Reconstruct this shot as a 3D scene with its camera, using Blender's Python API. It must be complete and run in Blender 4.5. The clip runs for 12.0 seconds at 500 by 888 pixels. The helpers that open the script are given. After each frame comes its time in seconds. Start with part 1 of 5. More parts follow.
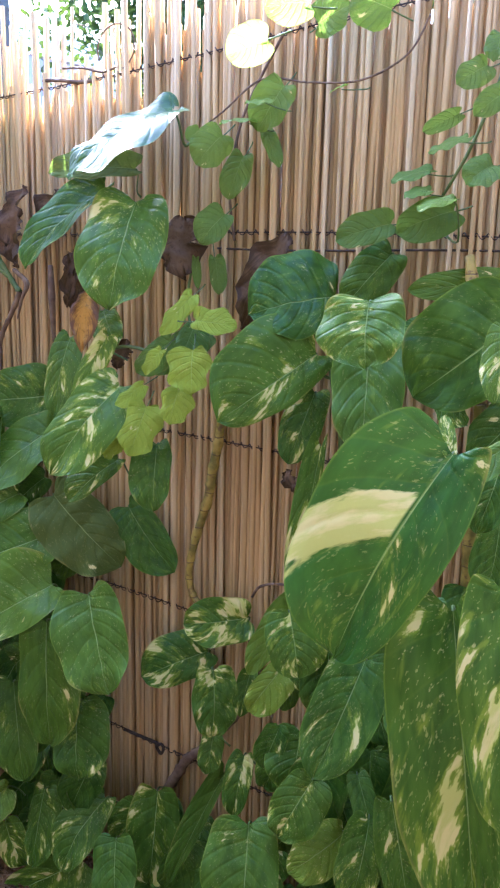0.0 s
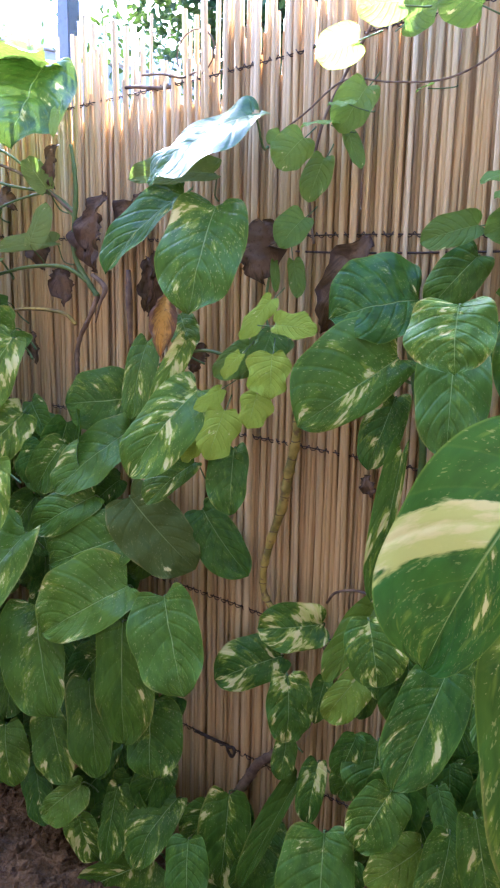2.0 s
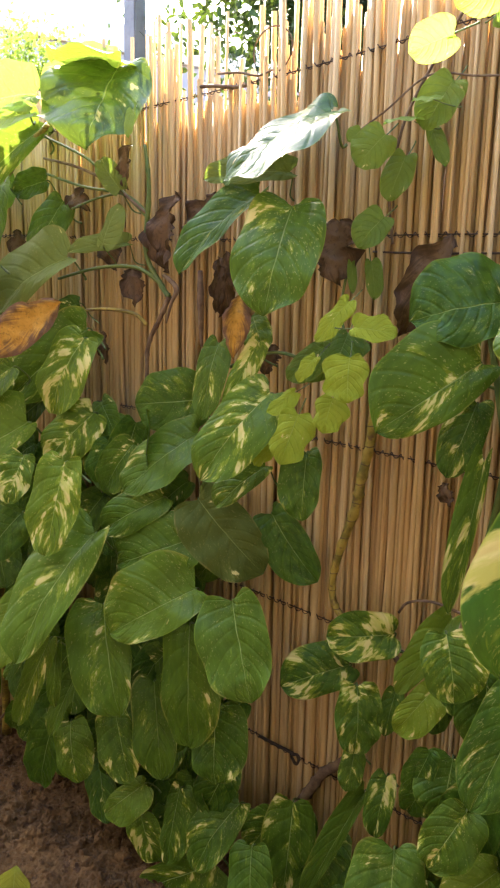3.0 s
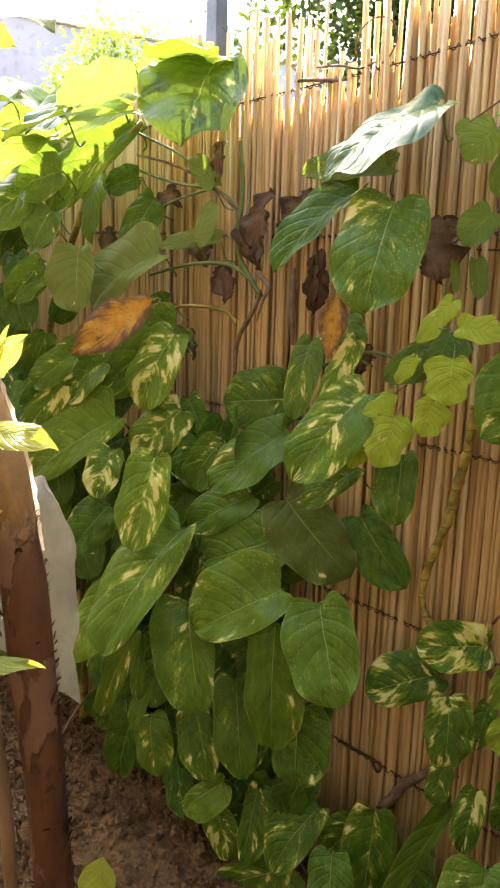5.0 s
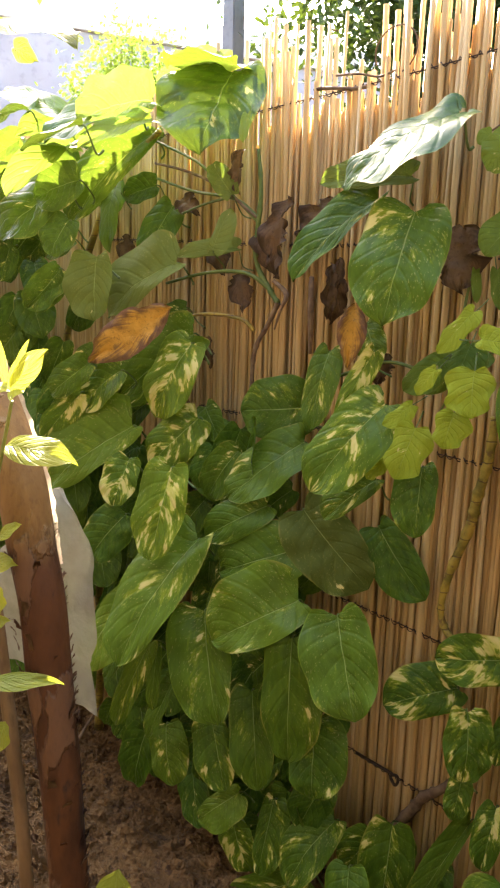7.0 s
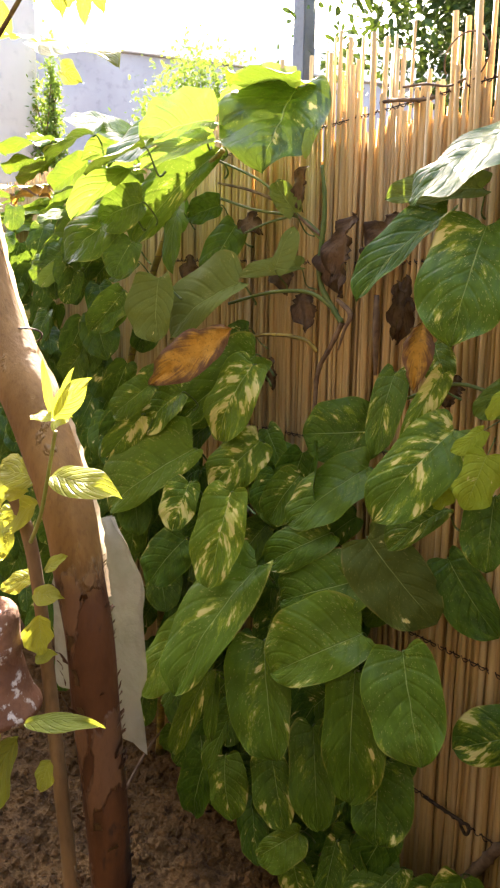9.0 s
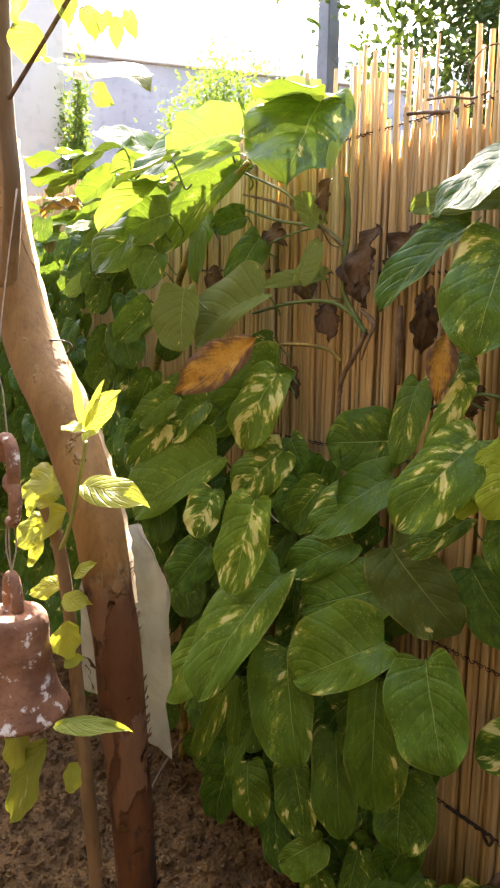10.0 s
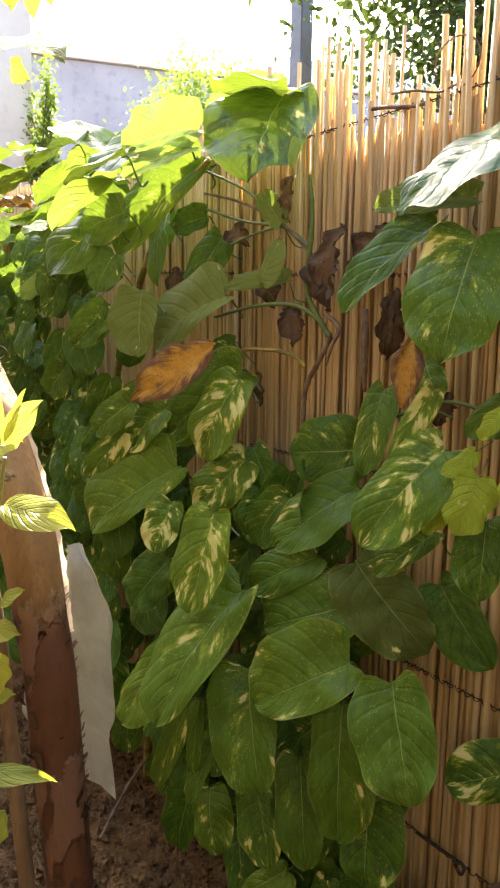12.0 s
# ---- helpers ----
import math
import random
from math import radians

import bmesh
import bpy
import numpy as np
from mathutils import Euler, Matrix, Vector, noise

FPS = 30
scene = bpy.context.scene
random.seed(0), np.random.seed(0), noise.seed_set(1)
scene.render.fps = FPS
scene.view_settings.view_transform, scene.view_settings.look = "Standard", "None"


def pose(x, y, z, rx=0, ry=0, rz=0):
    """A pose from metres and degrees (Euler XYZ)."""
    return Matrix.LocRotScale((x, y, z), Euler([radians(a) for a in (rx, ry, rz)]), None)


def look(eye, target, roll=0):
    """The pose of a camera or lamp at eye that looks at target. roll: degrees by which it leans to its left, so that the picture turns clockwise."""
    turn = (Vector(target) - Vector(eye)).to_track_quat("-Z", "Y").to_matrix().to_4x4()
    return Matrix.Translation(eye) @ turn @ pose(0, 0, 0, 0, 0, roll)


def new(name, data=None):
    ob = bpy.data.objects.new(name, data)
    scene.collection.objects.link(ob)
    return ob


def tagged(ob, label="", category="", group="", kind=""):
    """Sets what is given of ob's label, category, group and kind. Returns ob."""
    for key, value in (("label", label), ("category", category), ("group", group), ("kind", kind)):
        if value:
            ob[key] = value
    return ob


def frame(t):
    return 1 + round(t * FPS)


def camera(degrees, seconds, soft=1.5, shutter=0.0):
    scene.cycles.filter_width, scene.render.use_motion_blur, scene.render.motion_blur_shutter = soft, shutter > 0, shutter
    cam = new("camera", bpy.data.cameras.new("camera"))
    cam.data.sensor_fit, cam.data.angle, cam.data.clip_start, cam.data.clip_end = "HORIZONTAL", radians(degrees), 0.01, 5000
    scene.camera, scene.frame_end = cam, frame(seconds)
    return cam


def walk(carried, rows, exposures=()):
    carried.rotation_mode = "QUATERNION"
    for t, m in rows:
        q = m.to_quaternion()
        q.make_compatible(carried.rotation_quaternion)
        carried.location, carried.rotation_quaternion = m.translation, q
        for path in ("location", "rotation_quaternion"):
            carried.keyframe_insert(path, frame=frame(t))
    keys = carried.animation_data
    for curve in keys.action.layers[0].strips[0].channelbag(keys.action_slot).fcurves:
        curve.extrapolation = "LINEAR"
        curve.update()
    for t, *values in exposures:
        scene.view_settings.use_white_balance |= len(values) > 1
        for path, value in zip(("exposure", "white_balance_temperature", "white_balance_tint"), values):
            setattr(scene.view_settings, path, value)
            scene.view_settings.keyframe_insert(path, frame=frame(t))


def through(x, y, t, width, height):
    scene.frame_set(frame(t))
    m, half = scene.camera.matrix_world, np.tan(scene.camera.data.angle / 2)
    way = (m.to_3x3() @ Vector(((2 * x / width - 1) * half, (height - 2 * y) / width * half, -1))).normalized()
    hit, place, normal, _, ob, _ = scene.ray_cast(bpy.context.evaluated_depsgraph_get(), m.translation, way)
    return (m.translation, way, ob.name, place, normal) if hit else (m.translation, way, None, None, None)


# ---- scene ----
cam = camera(37.6, 12.0, soft=2.25)
PATH = [
    (0, (0.562, 0.579, 1.325), (-0.425, 2.276, 0.943), 1.6),
    (0.5, (0.552, 0.568, 1.333), (-0.479, 2.237, 0.945), 1.6),
    (1, (0.539, 0.567, 1.333), (-0.533, 2.21, 0.943), 1.4),
    (1.5, (0.536, 0.569, 1.335), (-0.558, 2.197, 0.944), 1.2),
    (2, (0.519, 0.564, 1.331), (-0.598, 2.178, 0.946), 1.2),
    (2.5, (0.501, 0.568, 1.336), (-0.639, 2.166, 0.95), 1.2),
    (3, (0.468, 0.561, 1.338), (-0.763, 2.088, 0.944), 1.3),
    (3.5, (0.452, 0.554, 1.333), (-0.833, 2.036, 0.942), 1.1),
    (3.7, (0.437, 0.544, 1.333), (-0.867, 2.009, 0.941), 1.1),
    (5.5, (0.404, 0.537, 1.345), (-0.961, 1.94, 0.934), 1.8),
    (6, (0.4, 0.538, 1.345), (-0.972, 1.936, 0.94), 1.8),
    (6.5, (0.394, 0.537, 1.351), (-0.984, 1.927, 0.939), 1.7),
    (6.7, (0.396, 0.538, 1.353), (-0.984, 1.926, 0.943), 1.7),
    (8.3, (0.34, 0.581, 1.37), (-1.166, 1.848, 1.012), 1.3),
    (8.5, (0.34, 0.594, 1.37), (-1.193, 1.826, 1.005), 1.1),
    (9, (0.364, 0.598, 1.366), (-1.158, 1.842, 1.0), 0.9),
    (9.5, (0.371, 0.584, 1.368), (-1.168, 1.811, 1.011), 0.8),
    (10, (0.376, 0.584, 1.375), (-1.187, 1.782, 1.025), 0.8),
    (10.5, (0.368, 0.588, 1.37), (-1.192, 1.789, 1.013), 1.0),
    (11, (0.374, 0.6, 1.367), (-1.176, 1.814, 1.016), 0.8),
    (11.5, (0.362, 0.632, 1.358), (-1.177, 1.866, 1.027), 1.1),
    (12, (0.334, 0.675, 1.372), (-1.196, 1.918, 1.036), 0.9),
]
walk(cam, [(t, look(eye, target, roll)) for t, eye, target, roll in PATH],
     exposures=((0.0, 3.93, 4700, 25), (1.4, 3.91, 4450, 26), (2.2, 3.85, 4800, 25), (3.2, 3.66, 6500, 17), (5.5, 3.62, 6850, 16), (6.7, 3.62, 6850, 16), (8.4, 3.27, 6850, 17), (12.0, 3.27, 6700, 17)))

# world and sun: the sun stands behind the fence, over the house
SUN = Vector((-0.68, 0.446, 0.545)).normalized()
world = bpy.data.worlds.new("sky")
scene.world = world
world.use_nodes = True
wn = world.node_tree
sky = wn.nodes.new("ShaderNodeTexSky")
sky.sky_type, sky.sun_disc = "NISHITA", False
sky.sun_elevation, sky.sun_rotation = math.asin(SUN.z), math.atan2(SUN.x, SUN.y)
sky.air_density, sky.dust_density = 1.0, 4.0
wn.links.new(sky.outputs[0], wn.nodes["Background"].inputs[0])
wn.nodes["Background"].inputs[1].default_value = 0.15
sun = new("sun", bpy.data.lights.new("sun", "SUN"))
sun.data.energy, sun.data.angle, sun.data.color = 5.0, radians(0.6), (1.0, 0.94, 0.82)
sun.matrix_basis = look((0, 0, 10), Vector((0, 0, 10)) - SUN)


# ---- materials ----
class Nodes:
    """A small wrapper to write node graphs in short lines."""

    def __init__(self, name):
        self.m = bpy.data.materials.new(name)
        self.m.use_nodes = True
        self.t = self.m.node_tree
        self.bsdf = self.t.nodes["Principled BSDF"]
        self.out = self.t.nodes["Material Output"]

    def put(self, socket, value):
        if isinstance(value, bpy.types.NodeSocket):
            self.t.links.new(value, socket)
        else:
            socket.default_value = value

    def node(self, kind, ins=(), **props):
        n = self.t.nodes.new(kind)
        for k, v in props.items():
            setattr(n, k, v)
        for k, v in dict(ins).items():
            self.put(n.inputs[k], v)
        return n

    def math(self, op, a, b=0.0, c=0.0):
        return self.node("ShaderNodeMath", {0: a, 1: b, 2: c}, operation=op).outputs[0]

    def vec(self, x, y, z):
        return self.node("ShaderNodeCombineXYZ", {0: x, 1: y, 2: z}).outputs[0]

    def noise(self, vector, scale, detail=4.0, rough=0.55):
        return self.node("ShaderNodeTexNoise", {"Vector": vector, "Scale": scale, "Detail": detail, "Roughness": rough}).outputs[0]

    def ramp(self, x, lo, hi, a=0.0, b=1.0):
        return self.node("ShaderNodeMapRange", {0: x, 1: lo, 2: hi, 3: a, 4: b}, interpolation_type="SMOOTHSTEP").outputs[0]

    def mix(self, f, a, b):
        n = self.node("ShaderNodeMix", data_type="RGBA")
        for i, v in ((0, f), (6, a), (7, b)):
            self.put(n.inputs[i], (*v, 1) if isinstance(v, tuple) and len(v) == 3 else v)
        return n.outputs[2]

    def bump(self, height, strength, distance=0.01):
        n = self.node("ShaderNodeBump", {"Height": height, "Strength": strength, "Distance": distance})
        self.put(self.bsdf.inputs["Normal"], n.outputs[0])
        return n.outputs[0]

    def surface(self, colour, rough, spec=0.5):
        for k, v in (("Base Color", (*colour, 1) if isinstance(colour, tuple) else colour), ("Roughness", rough), ("Specular IOR Level", spec)):
            self.put(self.bsdf.inputs[k], v)

    def place(self):
        return self.node("ShaderNodeTexCoord").outputs["Object"]

    def random(self):
        return self.node("ShaderNodeObjectInfo").outputs["Random"]


def leaf_material(name, dark, mid, light, cream=(0.67, 0.60, 0.22), rough=0.34, through=0.21, glow=(0.42, 0.60, 0.05), band=False, sheen=0.18):
    """Leaf blade: green with cream streaks along the side veins. Per leaf: colour red is the amount of cream, green the lightness, blue a seed."""
    n = Nodes(name)
    uv = n.node("ShaderNodeSeparateXYZ", {0: n.node("ShaderNodeUVMap").outputs[0]})
    u = uv.outputs[0]
    v = n.math("MULTIPLY_ADD", uv.outputs[1], 2.0, -1.0)
    a = n.math("ABSOLUTE", v)
    side = n.math("SIGN", v)
    info = n.node("ShaderNodeObjectInfo")
    tint = n.node("ShaderNodeSeparateColor", {0: info.outputs["Color"]})
    much, bright, seed = tint.outputs[0], tint.outputs[1], tint.outputs[2]
    salt = n.math("MULTIPLY_ADD", side, 3.7, n.math("MULTIPLY", seed, 91.0))
    s = n.math("SUBTRACT", u, n.math("MULTIPLY", a, 0.30))
    fine = n.noise(n.vec(n.math("MULTIPLY", s, 15.0), n.math("MULTIPLY", a, 2.0), salt), 1.0, 4.0, 0.60)
    broad = n.noise(n.vec(n.math("MULTIPLY", s, 3.6), n.math("MULTIPLY", a, 1.3), n.math("ADD", salt, 11.0)), 1.0, 3.0)
    speck = n.noise(n.vec(n.math("MULTIPLY", s, 78.0), n.math("MULTIPLY", a, 17.0), salt), 1.0, 2.0)
    score = n.math("ADD", n.math("MULTIPLY", fine, 0.42), n.math("MULTIPLY", broad, 0.86))
    limit = n.math("MULTIPLY_ADD", much, -0.19, 0.825)
    gap = n.math("SUBTRACT", score, limit)
    streak = n.ramp(gap, 0.0, 0.025)
    halo = n.math("MULTIPLY", n.ramp(gap, -0.07, 0.0), n.ramp(much, 0.0, 0.3, 0.15, 0.5))
    dots = n.math("MULTIPLY", n.ramp(n.math("ADD", speck, n.math("MULTIPLY", broad, 0.35)), 0.80, 0.86), n.ramp(much, 0.0, 0.4, 0.16, 0.45))
    white = n.math("MAXIMUM", streak, dots)
    if band:
        edge = n.math("MULTIPLY_ADD", fine, 0.17, n.math("SUBTRACT", s, 0.035))
        belt = n.math("MULTIPLY", n.ramp(edge, 0.22, 0.24), n.ramp(edge, 0.43, 0.405))
        belt = n.math("MULTIPLY", belt, n.ramp(v, 0.03, 0.07))
        white = n.math("MAXIMUM", white, belt)
    cells = n.noise(n.vec(n.math("MULTIPLY", u, 7.0), n.math("MULTIPLY", v, 5.0), salt), 1.0, 4.0)
    green = n.mix(n.ramp(cells, 0.3, 0.7), dark, mid)
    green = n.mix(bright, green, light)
    green = n.mix(n.ramp(n.noise(n.vec(s, a, salt), 6.0, 3.0), 0.62, 0.75, 0.0, 0.35), green, light)
    paler = n.mix(n.ramp(fine, 0.45, 0.62), (cream[0] * 0.75, cream[1] * 0.86, cream[2] * 0.5), cream)
    green = n.mix(halo, green, (light[0] * 1.15, light[1] * 1.05, light[2]))
    colour = n.mix(white, green, paler)
    rib = n.ramp(a, n.ramp(u, 0.0, 1.0, 0.030, 0.012), 0.0)
    colour = n.mix(n.math("MULTIPLY", rib, 0.7), colour, (0.38, 0.48, 0.14))
    veins = n.math("ABSOLUTE", n.math("SINE", n.math("MULTIPLY_ADD", cells, 0.35, n.math("MULTIPLY", s, 24.0))))
    vein = n.ramp(veins, 0.20, 0.0)
    colour = n.mix(n.math("MULTIPLY", vein, 0.07), colour, light)
    # worn, browned rim on some leaves
    rim = n.math("MULTIPLY", n.ramp(a, 0.93, 1.0), n.ramp(broad, 0.52, 0.6))
    colour = n.mix(n.math("MULTIPLY", rim, 0.6), colour, (0.30, 0.24, 0.06))
    margin = n.math("MULTIPLY", n.ramp(a, 0.97, 0.995), 0.35)
    colour = n.mix(margin, colour, light)
    n.surface(colour, n.math("MULTIPLY_ADD", cells, 0.26, rough - 0.10), sheen)
    relief = n.math("ADD", n.math("MULTIPLY", n.ramp(veins, 0.0, 0.6), 0.42), n.math("MULTIPLY", cells, 0.8))
    relief = n.math("SUBTRACT", relief, n.math("MULTIPLY", rib, 1.1))
    normal = n.bump(relief, 0.55, 0.005)
    back = n.node("ShaderNodeBsdfTranslucent", {0: n.mix(white, n.mix(0.5, colour, glow), (0.80, 0.74, 0.25)), 1: normal})
    mixed = n.node("ShaderNodeMixShader", {0: through, 1: n.bsdf.outputs[0], 2: back.outputs[0]})
    n.put(n.out.inputs[0], mixed.outputs[0])
    return n.m


def dead_leaf_material(name, low, high, glow, through):
    n = Nodes(name)
    p = n.place()
    uv = n.node("ShaderNodeSeparateXYZ", {0: n.node("ShaderNodeUVMap").outputs[0]})
    blotch = n.noise(n.node("ShaderNodeVectorMath", {0: p, 1: (5.0, 5.0, 5.0)}, operation="ADD").outputs[0], 24.0, 5.0)
    edge = n.math("ABSOLUTE", n.math("MULTIPLY_ADD", uv.outputs[1], 2.0, -1.0))
    bars = n.noise(n.vec(n.math("MULTIPLY", n.math("SUBTRACT", uv.outputs[0], n.math("MULTIPLY", edge, 0.3)), 26.0), n.math("MULTIPLY", edge, 2.0), 0.0), 1.0, 4.0)
    score = n.math("ADD", n.math("MULTIPLY_ADD", bars, 0.55, n.math("MULTIPLY", blotch, 0.55)), n.math("MULTIPLY", edge, -0.34))
    colour = n.mix(n.ramp(score, 0.24, 0.48), low, high)
    colour = n.mix(n.ramp(n.noise(p, 130.0, 3.0), 0.55, 0.7, 0.0, 0.5), colour, (low[0] * 0.4, low[1] * 0.4, low[2] * 0.4))
    n.surface(colour, 0.75, 0.25)
    normal = n.bump(n.noise(p, 60.0, 5.0), 0.8, 0.006)
    back = n.node("ShaderNodeBsdfTranslucent", {0: (*glow, 1), 1: normal})
    n.put(n.out.inputs[0], n.node("ShaderNodeMixShader", {0: through, 1: n.bsdf.outputs[0], 2: back.outputs[0]}).outputs[0])
    return n.m


def reed_material():
    n = Nodes("dry_reed")
    p = n.place()
    r = n.random()
    isl = n.node("ShaderNodeNewGeometry").outputs["Random Per Island"]
    mixed = n.math("FRACT", n.math("ADD", n.math("MULTIPLY", r, 7.3), n.math("MULTIPLY", isl, 5.1)))
    shift = n.vec(n.math("MULTIPLY", mixed, 31.0), n.math("MULTIPLY", mixed, 17.0), 0.0)
    q = n.node("ShaderNodeVectorMath", {0: p, 1: shift}, operation="ADD").outputs[0]
    xyz = n.node("ShaderNodeSeparateXYZ", {0: q})
    fibre = n.noise(n.vec(n.math("MULTIPLY", xyz.outputs[0], 420.0), n.math("MULTIPLY", xyz.outputs[1], 420.0), n.math("MULTIPLY", xyz.outputs[2], 5.0)), 1.0, 4.0)
    cloud = n.noise(n.vec(n.math("MULTIPLY", xyz.outputs[0], 30.0), xyz.outputs[1], n.math("MULTIPLY", xyz.outputs[2], 4.0)), 1.0, 4.0)
    base = n.mix(mixed, (0.65, 0.45, 0.185), (0.53, 0.345, 0.130))
    base = n.mix(n.ramp(n.math("FRACT", n.math("MULTIPLY", mixed, 13.7)), 0.55, 1.0), base, (0.67, 0.51, 0.26))
    colour = n.mix(n.ramp(fibre, 0.35, 0.7, 0.0, 0.30), base, (0.36, 0.23, 0.10))
    colour = n.mix(n.ramp(cloud, 0.55, 0.78, 0.0, 0.45), colour, (0.24, 0.155, 0.075))
    n.surface(colour, n.math("MULTIPLY_ADD", cloud, 0.3, 0.42), 0.22)
    n.bump(fibre, 0.35, 0.002)
    return n.m


def grain_material(name, a, b, scale, rough, bump=0.4, spots=None, stretch=(1, 1, 1), depth=0.006, metal=0.0):
    n = Nodes(name)
    p = n.node("ShaderNodeMapping", {0: n.place(), 3: stretch}).outputs[0]
    broad = n.noise(p, scale, 5.0)
    fine = n.noise(p, scale * 7.0, 4.0)
    colour = n.mix(n.ramp(broad, 0.32, 0.68), a, b)
    colour = n.mix(n.ramp(fine, 0.5, 0.75, 0.0, 0.4), colour, tuple(c * 0.55 for c in a))
    if spots:
        colour = n.mix(n.ramp(n.noise(p, scale * 2.3, 6.0, 0.65), 0.57, 0.64), colour, spots)
    n.surface(colour, rough, 0.4)
    n.bsdf.inputs["Metallic"].default_value = metal
    n.bump(n.math("ADD", broad, n.math("MULTIPLY", fine, 0.5)), bump, depth)
    return n.m


def bark_material():
    """Smooth bark that peels in plates and leaves tan and dark patches: tan above about 1 m, dark red-brown below."""
    n = Nodes("smooth_peeling_bark")
    p = n.node("ShaderNodeMapping", {0: n.place(), 3: (1.0, 1.0, 0.38)}).outputs[0]
    warp = n.noise(p, 14.0, 5.0, 0.6)
    plates = n.noise(n.node("ShaderNodeVectorMath", {0: p, 1: n.vec(n.math("MULTIPLY", warp, 0.05), n.math("MULTIPLY", warp, 0.05), 0.0)}, operation="ADD").outputs[0], 15.0, 5.0, 0.5)
    fine = n.noise(p, 160.0, 4.0)
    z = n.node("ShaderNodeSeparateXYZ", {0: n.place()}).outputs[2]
    # height mask: the tan colour above, the dark red-brown below
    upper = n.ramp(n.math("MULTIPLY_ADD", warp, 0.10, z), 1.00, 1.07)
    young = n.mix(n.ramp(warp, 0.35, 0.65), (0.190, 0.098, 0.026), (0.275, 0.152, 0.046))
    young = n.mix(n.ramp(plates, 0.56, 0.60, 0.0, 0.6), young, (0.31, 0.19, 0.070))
    lower_bark = n.mix(n.ramp(warp, 0.35, 0.65), (0.042, 0.015, 0.004), (0.095, 0.036, 0.010))
    lower_bark = n.mix(n.ramp(plates, 0.585, 0.60), lower_bark, (0.135, 0.066, 0.028))
    lower_bark = n.mix(n.ramp(plates, 0.40, 0.34), lower_bark, (0.030, 0.015, 0.008))
    colour = n.mix(upper, lower_bark, young)
    colour = n.mix(n.ramp(fine, 0.5, 0.75, 0.0, 0.28), colour, (0.07, 0.035, 0.02))
    n.surface(colour, n.math("MULTIPLY_ADD", fine, 0.3, 0.55), 0.25)
    n.bump(n.math("ADD", n.ramp(plates, 0.58, 0.62), n.math("MULTIPLY_ADD", fine, 0.16, n.math("MULTIPLY", warp, 0.5))), 0.8, 0.009)
    return n.m


def stem_material():
    """Yellow-green vine stem with dark rings at its nodes and brown scars."""
    n = Nodes("vine_stem")
    p = n.place()
    z = n.node("ShaderNodeSeparateXYZ", {0: p}).outputs[2]
    blotch = n.noise(p, 26.0, 5.0)
    ring = n.ramp(n.math("ABSOLUTE", n.math("SINE", n.math("MULTIPLY_ADD", blotch, 1.2, n.math("MULTIPLY", z, 70.0)))), 0.14, 0.03)
    colour = n.mix(n.ramp(blotch, 0.35, 0.62), (0.16, 0.13, 0.02), (0.40, 0.29, 0.05))
    colour = n.mix(n.ramp(n.noise(p, 60.0, 4.0), 0.55, 0.68, 0.0, 0.8), colour, (0.14, 0.075, 0.03))
    colour = n.mix(n.math("MULTIPLY", ring, 0.85), colour, (0.10, 0.055, 0.025))
    n.surface(colour, 0.5, 0.35)
    n.bump(n.math("SUBTRACT", blotch, ring), 0.5, 0.004)
    return n.m


def sheet_material():
    n = Nodes("clear_plastic_sheet")
    p = n.place()
    n.surface(n.mix(n.ramp(n.noise(p, 25.0), 0.4, 0.7), (0.54, 0.52, 0.42), (0.40, 0.385, 0.30)), 0.28, 0.5)
    normal = n.bump(n.noise(p, 22.0, 5.0, 0.6), 0.8, 0.016)
    soft = n.node("ShaderNodeBsdfTranslucent", {0: (0.44, 0.42, 0.29, 1), 1: normal})
    clear = n.node("ShaderNodeBsdfTransparent", {0: (0.85, 0.86, 0.82, 1)})
    body = n.node("ShaderNodeMixShader", {0: 0.45, 1: n.bsdf.outputs[0], 2: soft.outputs[0]})
    n.put(n.out.inputs[0], n.node("ShaderNodeMixShader", {0: 0.30, 1: body.outputs[0], 2: clear.outputs[0]}).outputs[0])
    return n.m


DARK, MID, LIGHT = (0.020, 0.068, 0.006), (0.062, 0.138, 0.011), (0.28, 0.38, 0.024)
POTHOS = leaf_material("pothos_leaf", DARK, MID, LIGHT, through=0.17)
BANDED = leaf_material("pothos_leaf_banded", (0.014, 0.070, 0.005), (0.034, 0.120, 0.008), LIGHT, band=True, sheen=0.25, rough=0.38, through=0.12)
SHINY = leaf_material("pothos_leaf_glossy", DARK, MID, LIGHT, rough=0.34, sheen=0.36, through=0.06)
UNDER = leaf_material("pothos_leaf_underside", (0.052, 0.082, 0.014), (0.075, 0.108, 0.020), (0.22, 0.26, 0.05), rough=0.6, sheen=0.15)
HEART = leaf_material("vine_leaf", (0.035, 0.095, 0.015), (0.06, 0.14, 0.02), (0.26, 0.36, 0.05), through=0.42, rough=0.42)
GUAVA = leaf_material("sapling_leaf", (0.05, 0.12, 0.02), (0.09, 0.17, 0.03), (0.44, 0.46, 0.05), through=0.45, glow=(0.66, 0.64, 0.05))
LIME = leaf_material("lime_leaf", (0.20, 0.27, 0.015), (0.27, 0.34, 0.02), (0.38, 0.46, 0.03), through=0.35, rough=0.5)
DEAD = dead_leaf_material("dead_leaf", (0.048, 0.028, 0.014), (0.165, 0.102, 0.050), (0.26, 0.15, 0.05), 0.2)
DYING = dead_leaf_material("dying_leaf", (0.12, 0.06, 0.035), (0.62, 0.33, 0.05), (0.6, 0.33, 0.05), 0.25)
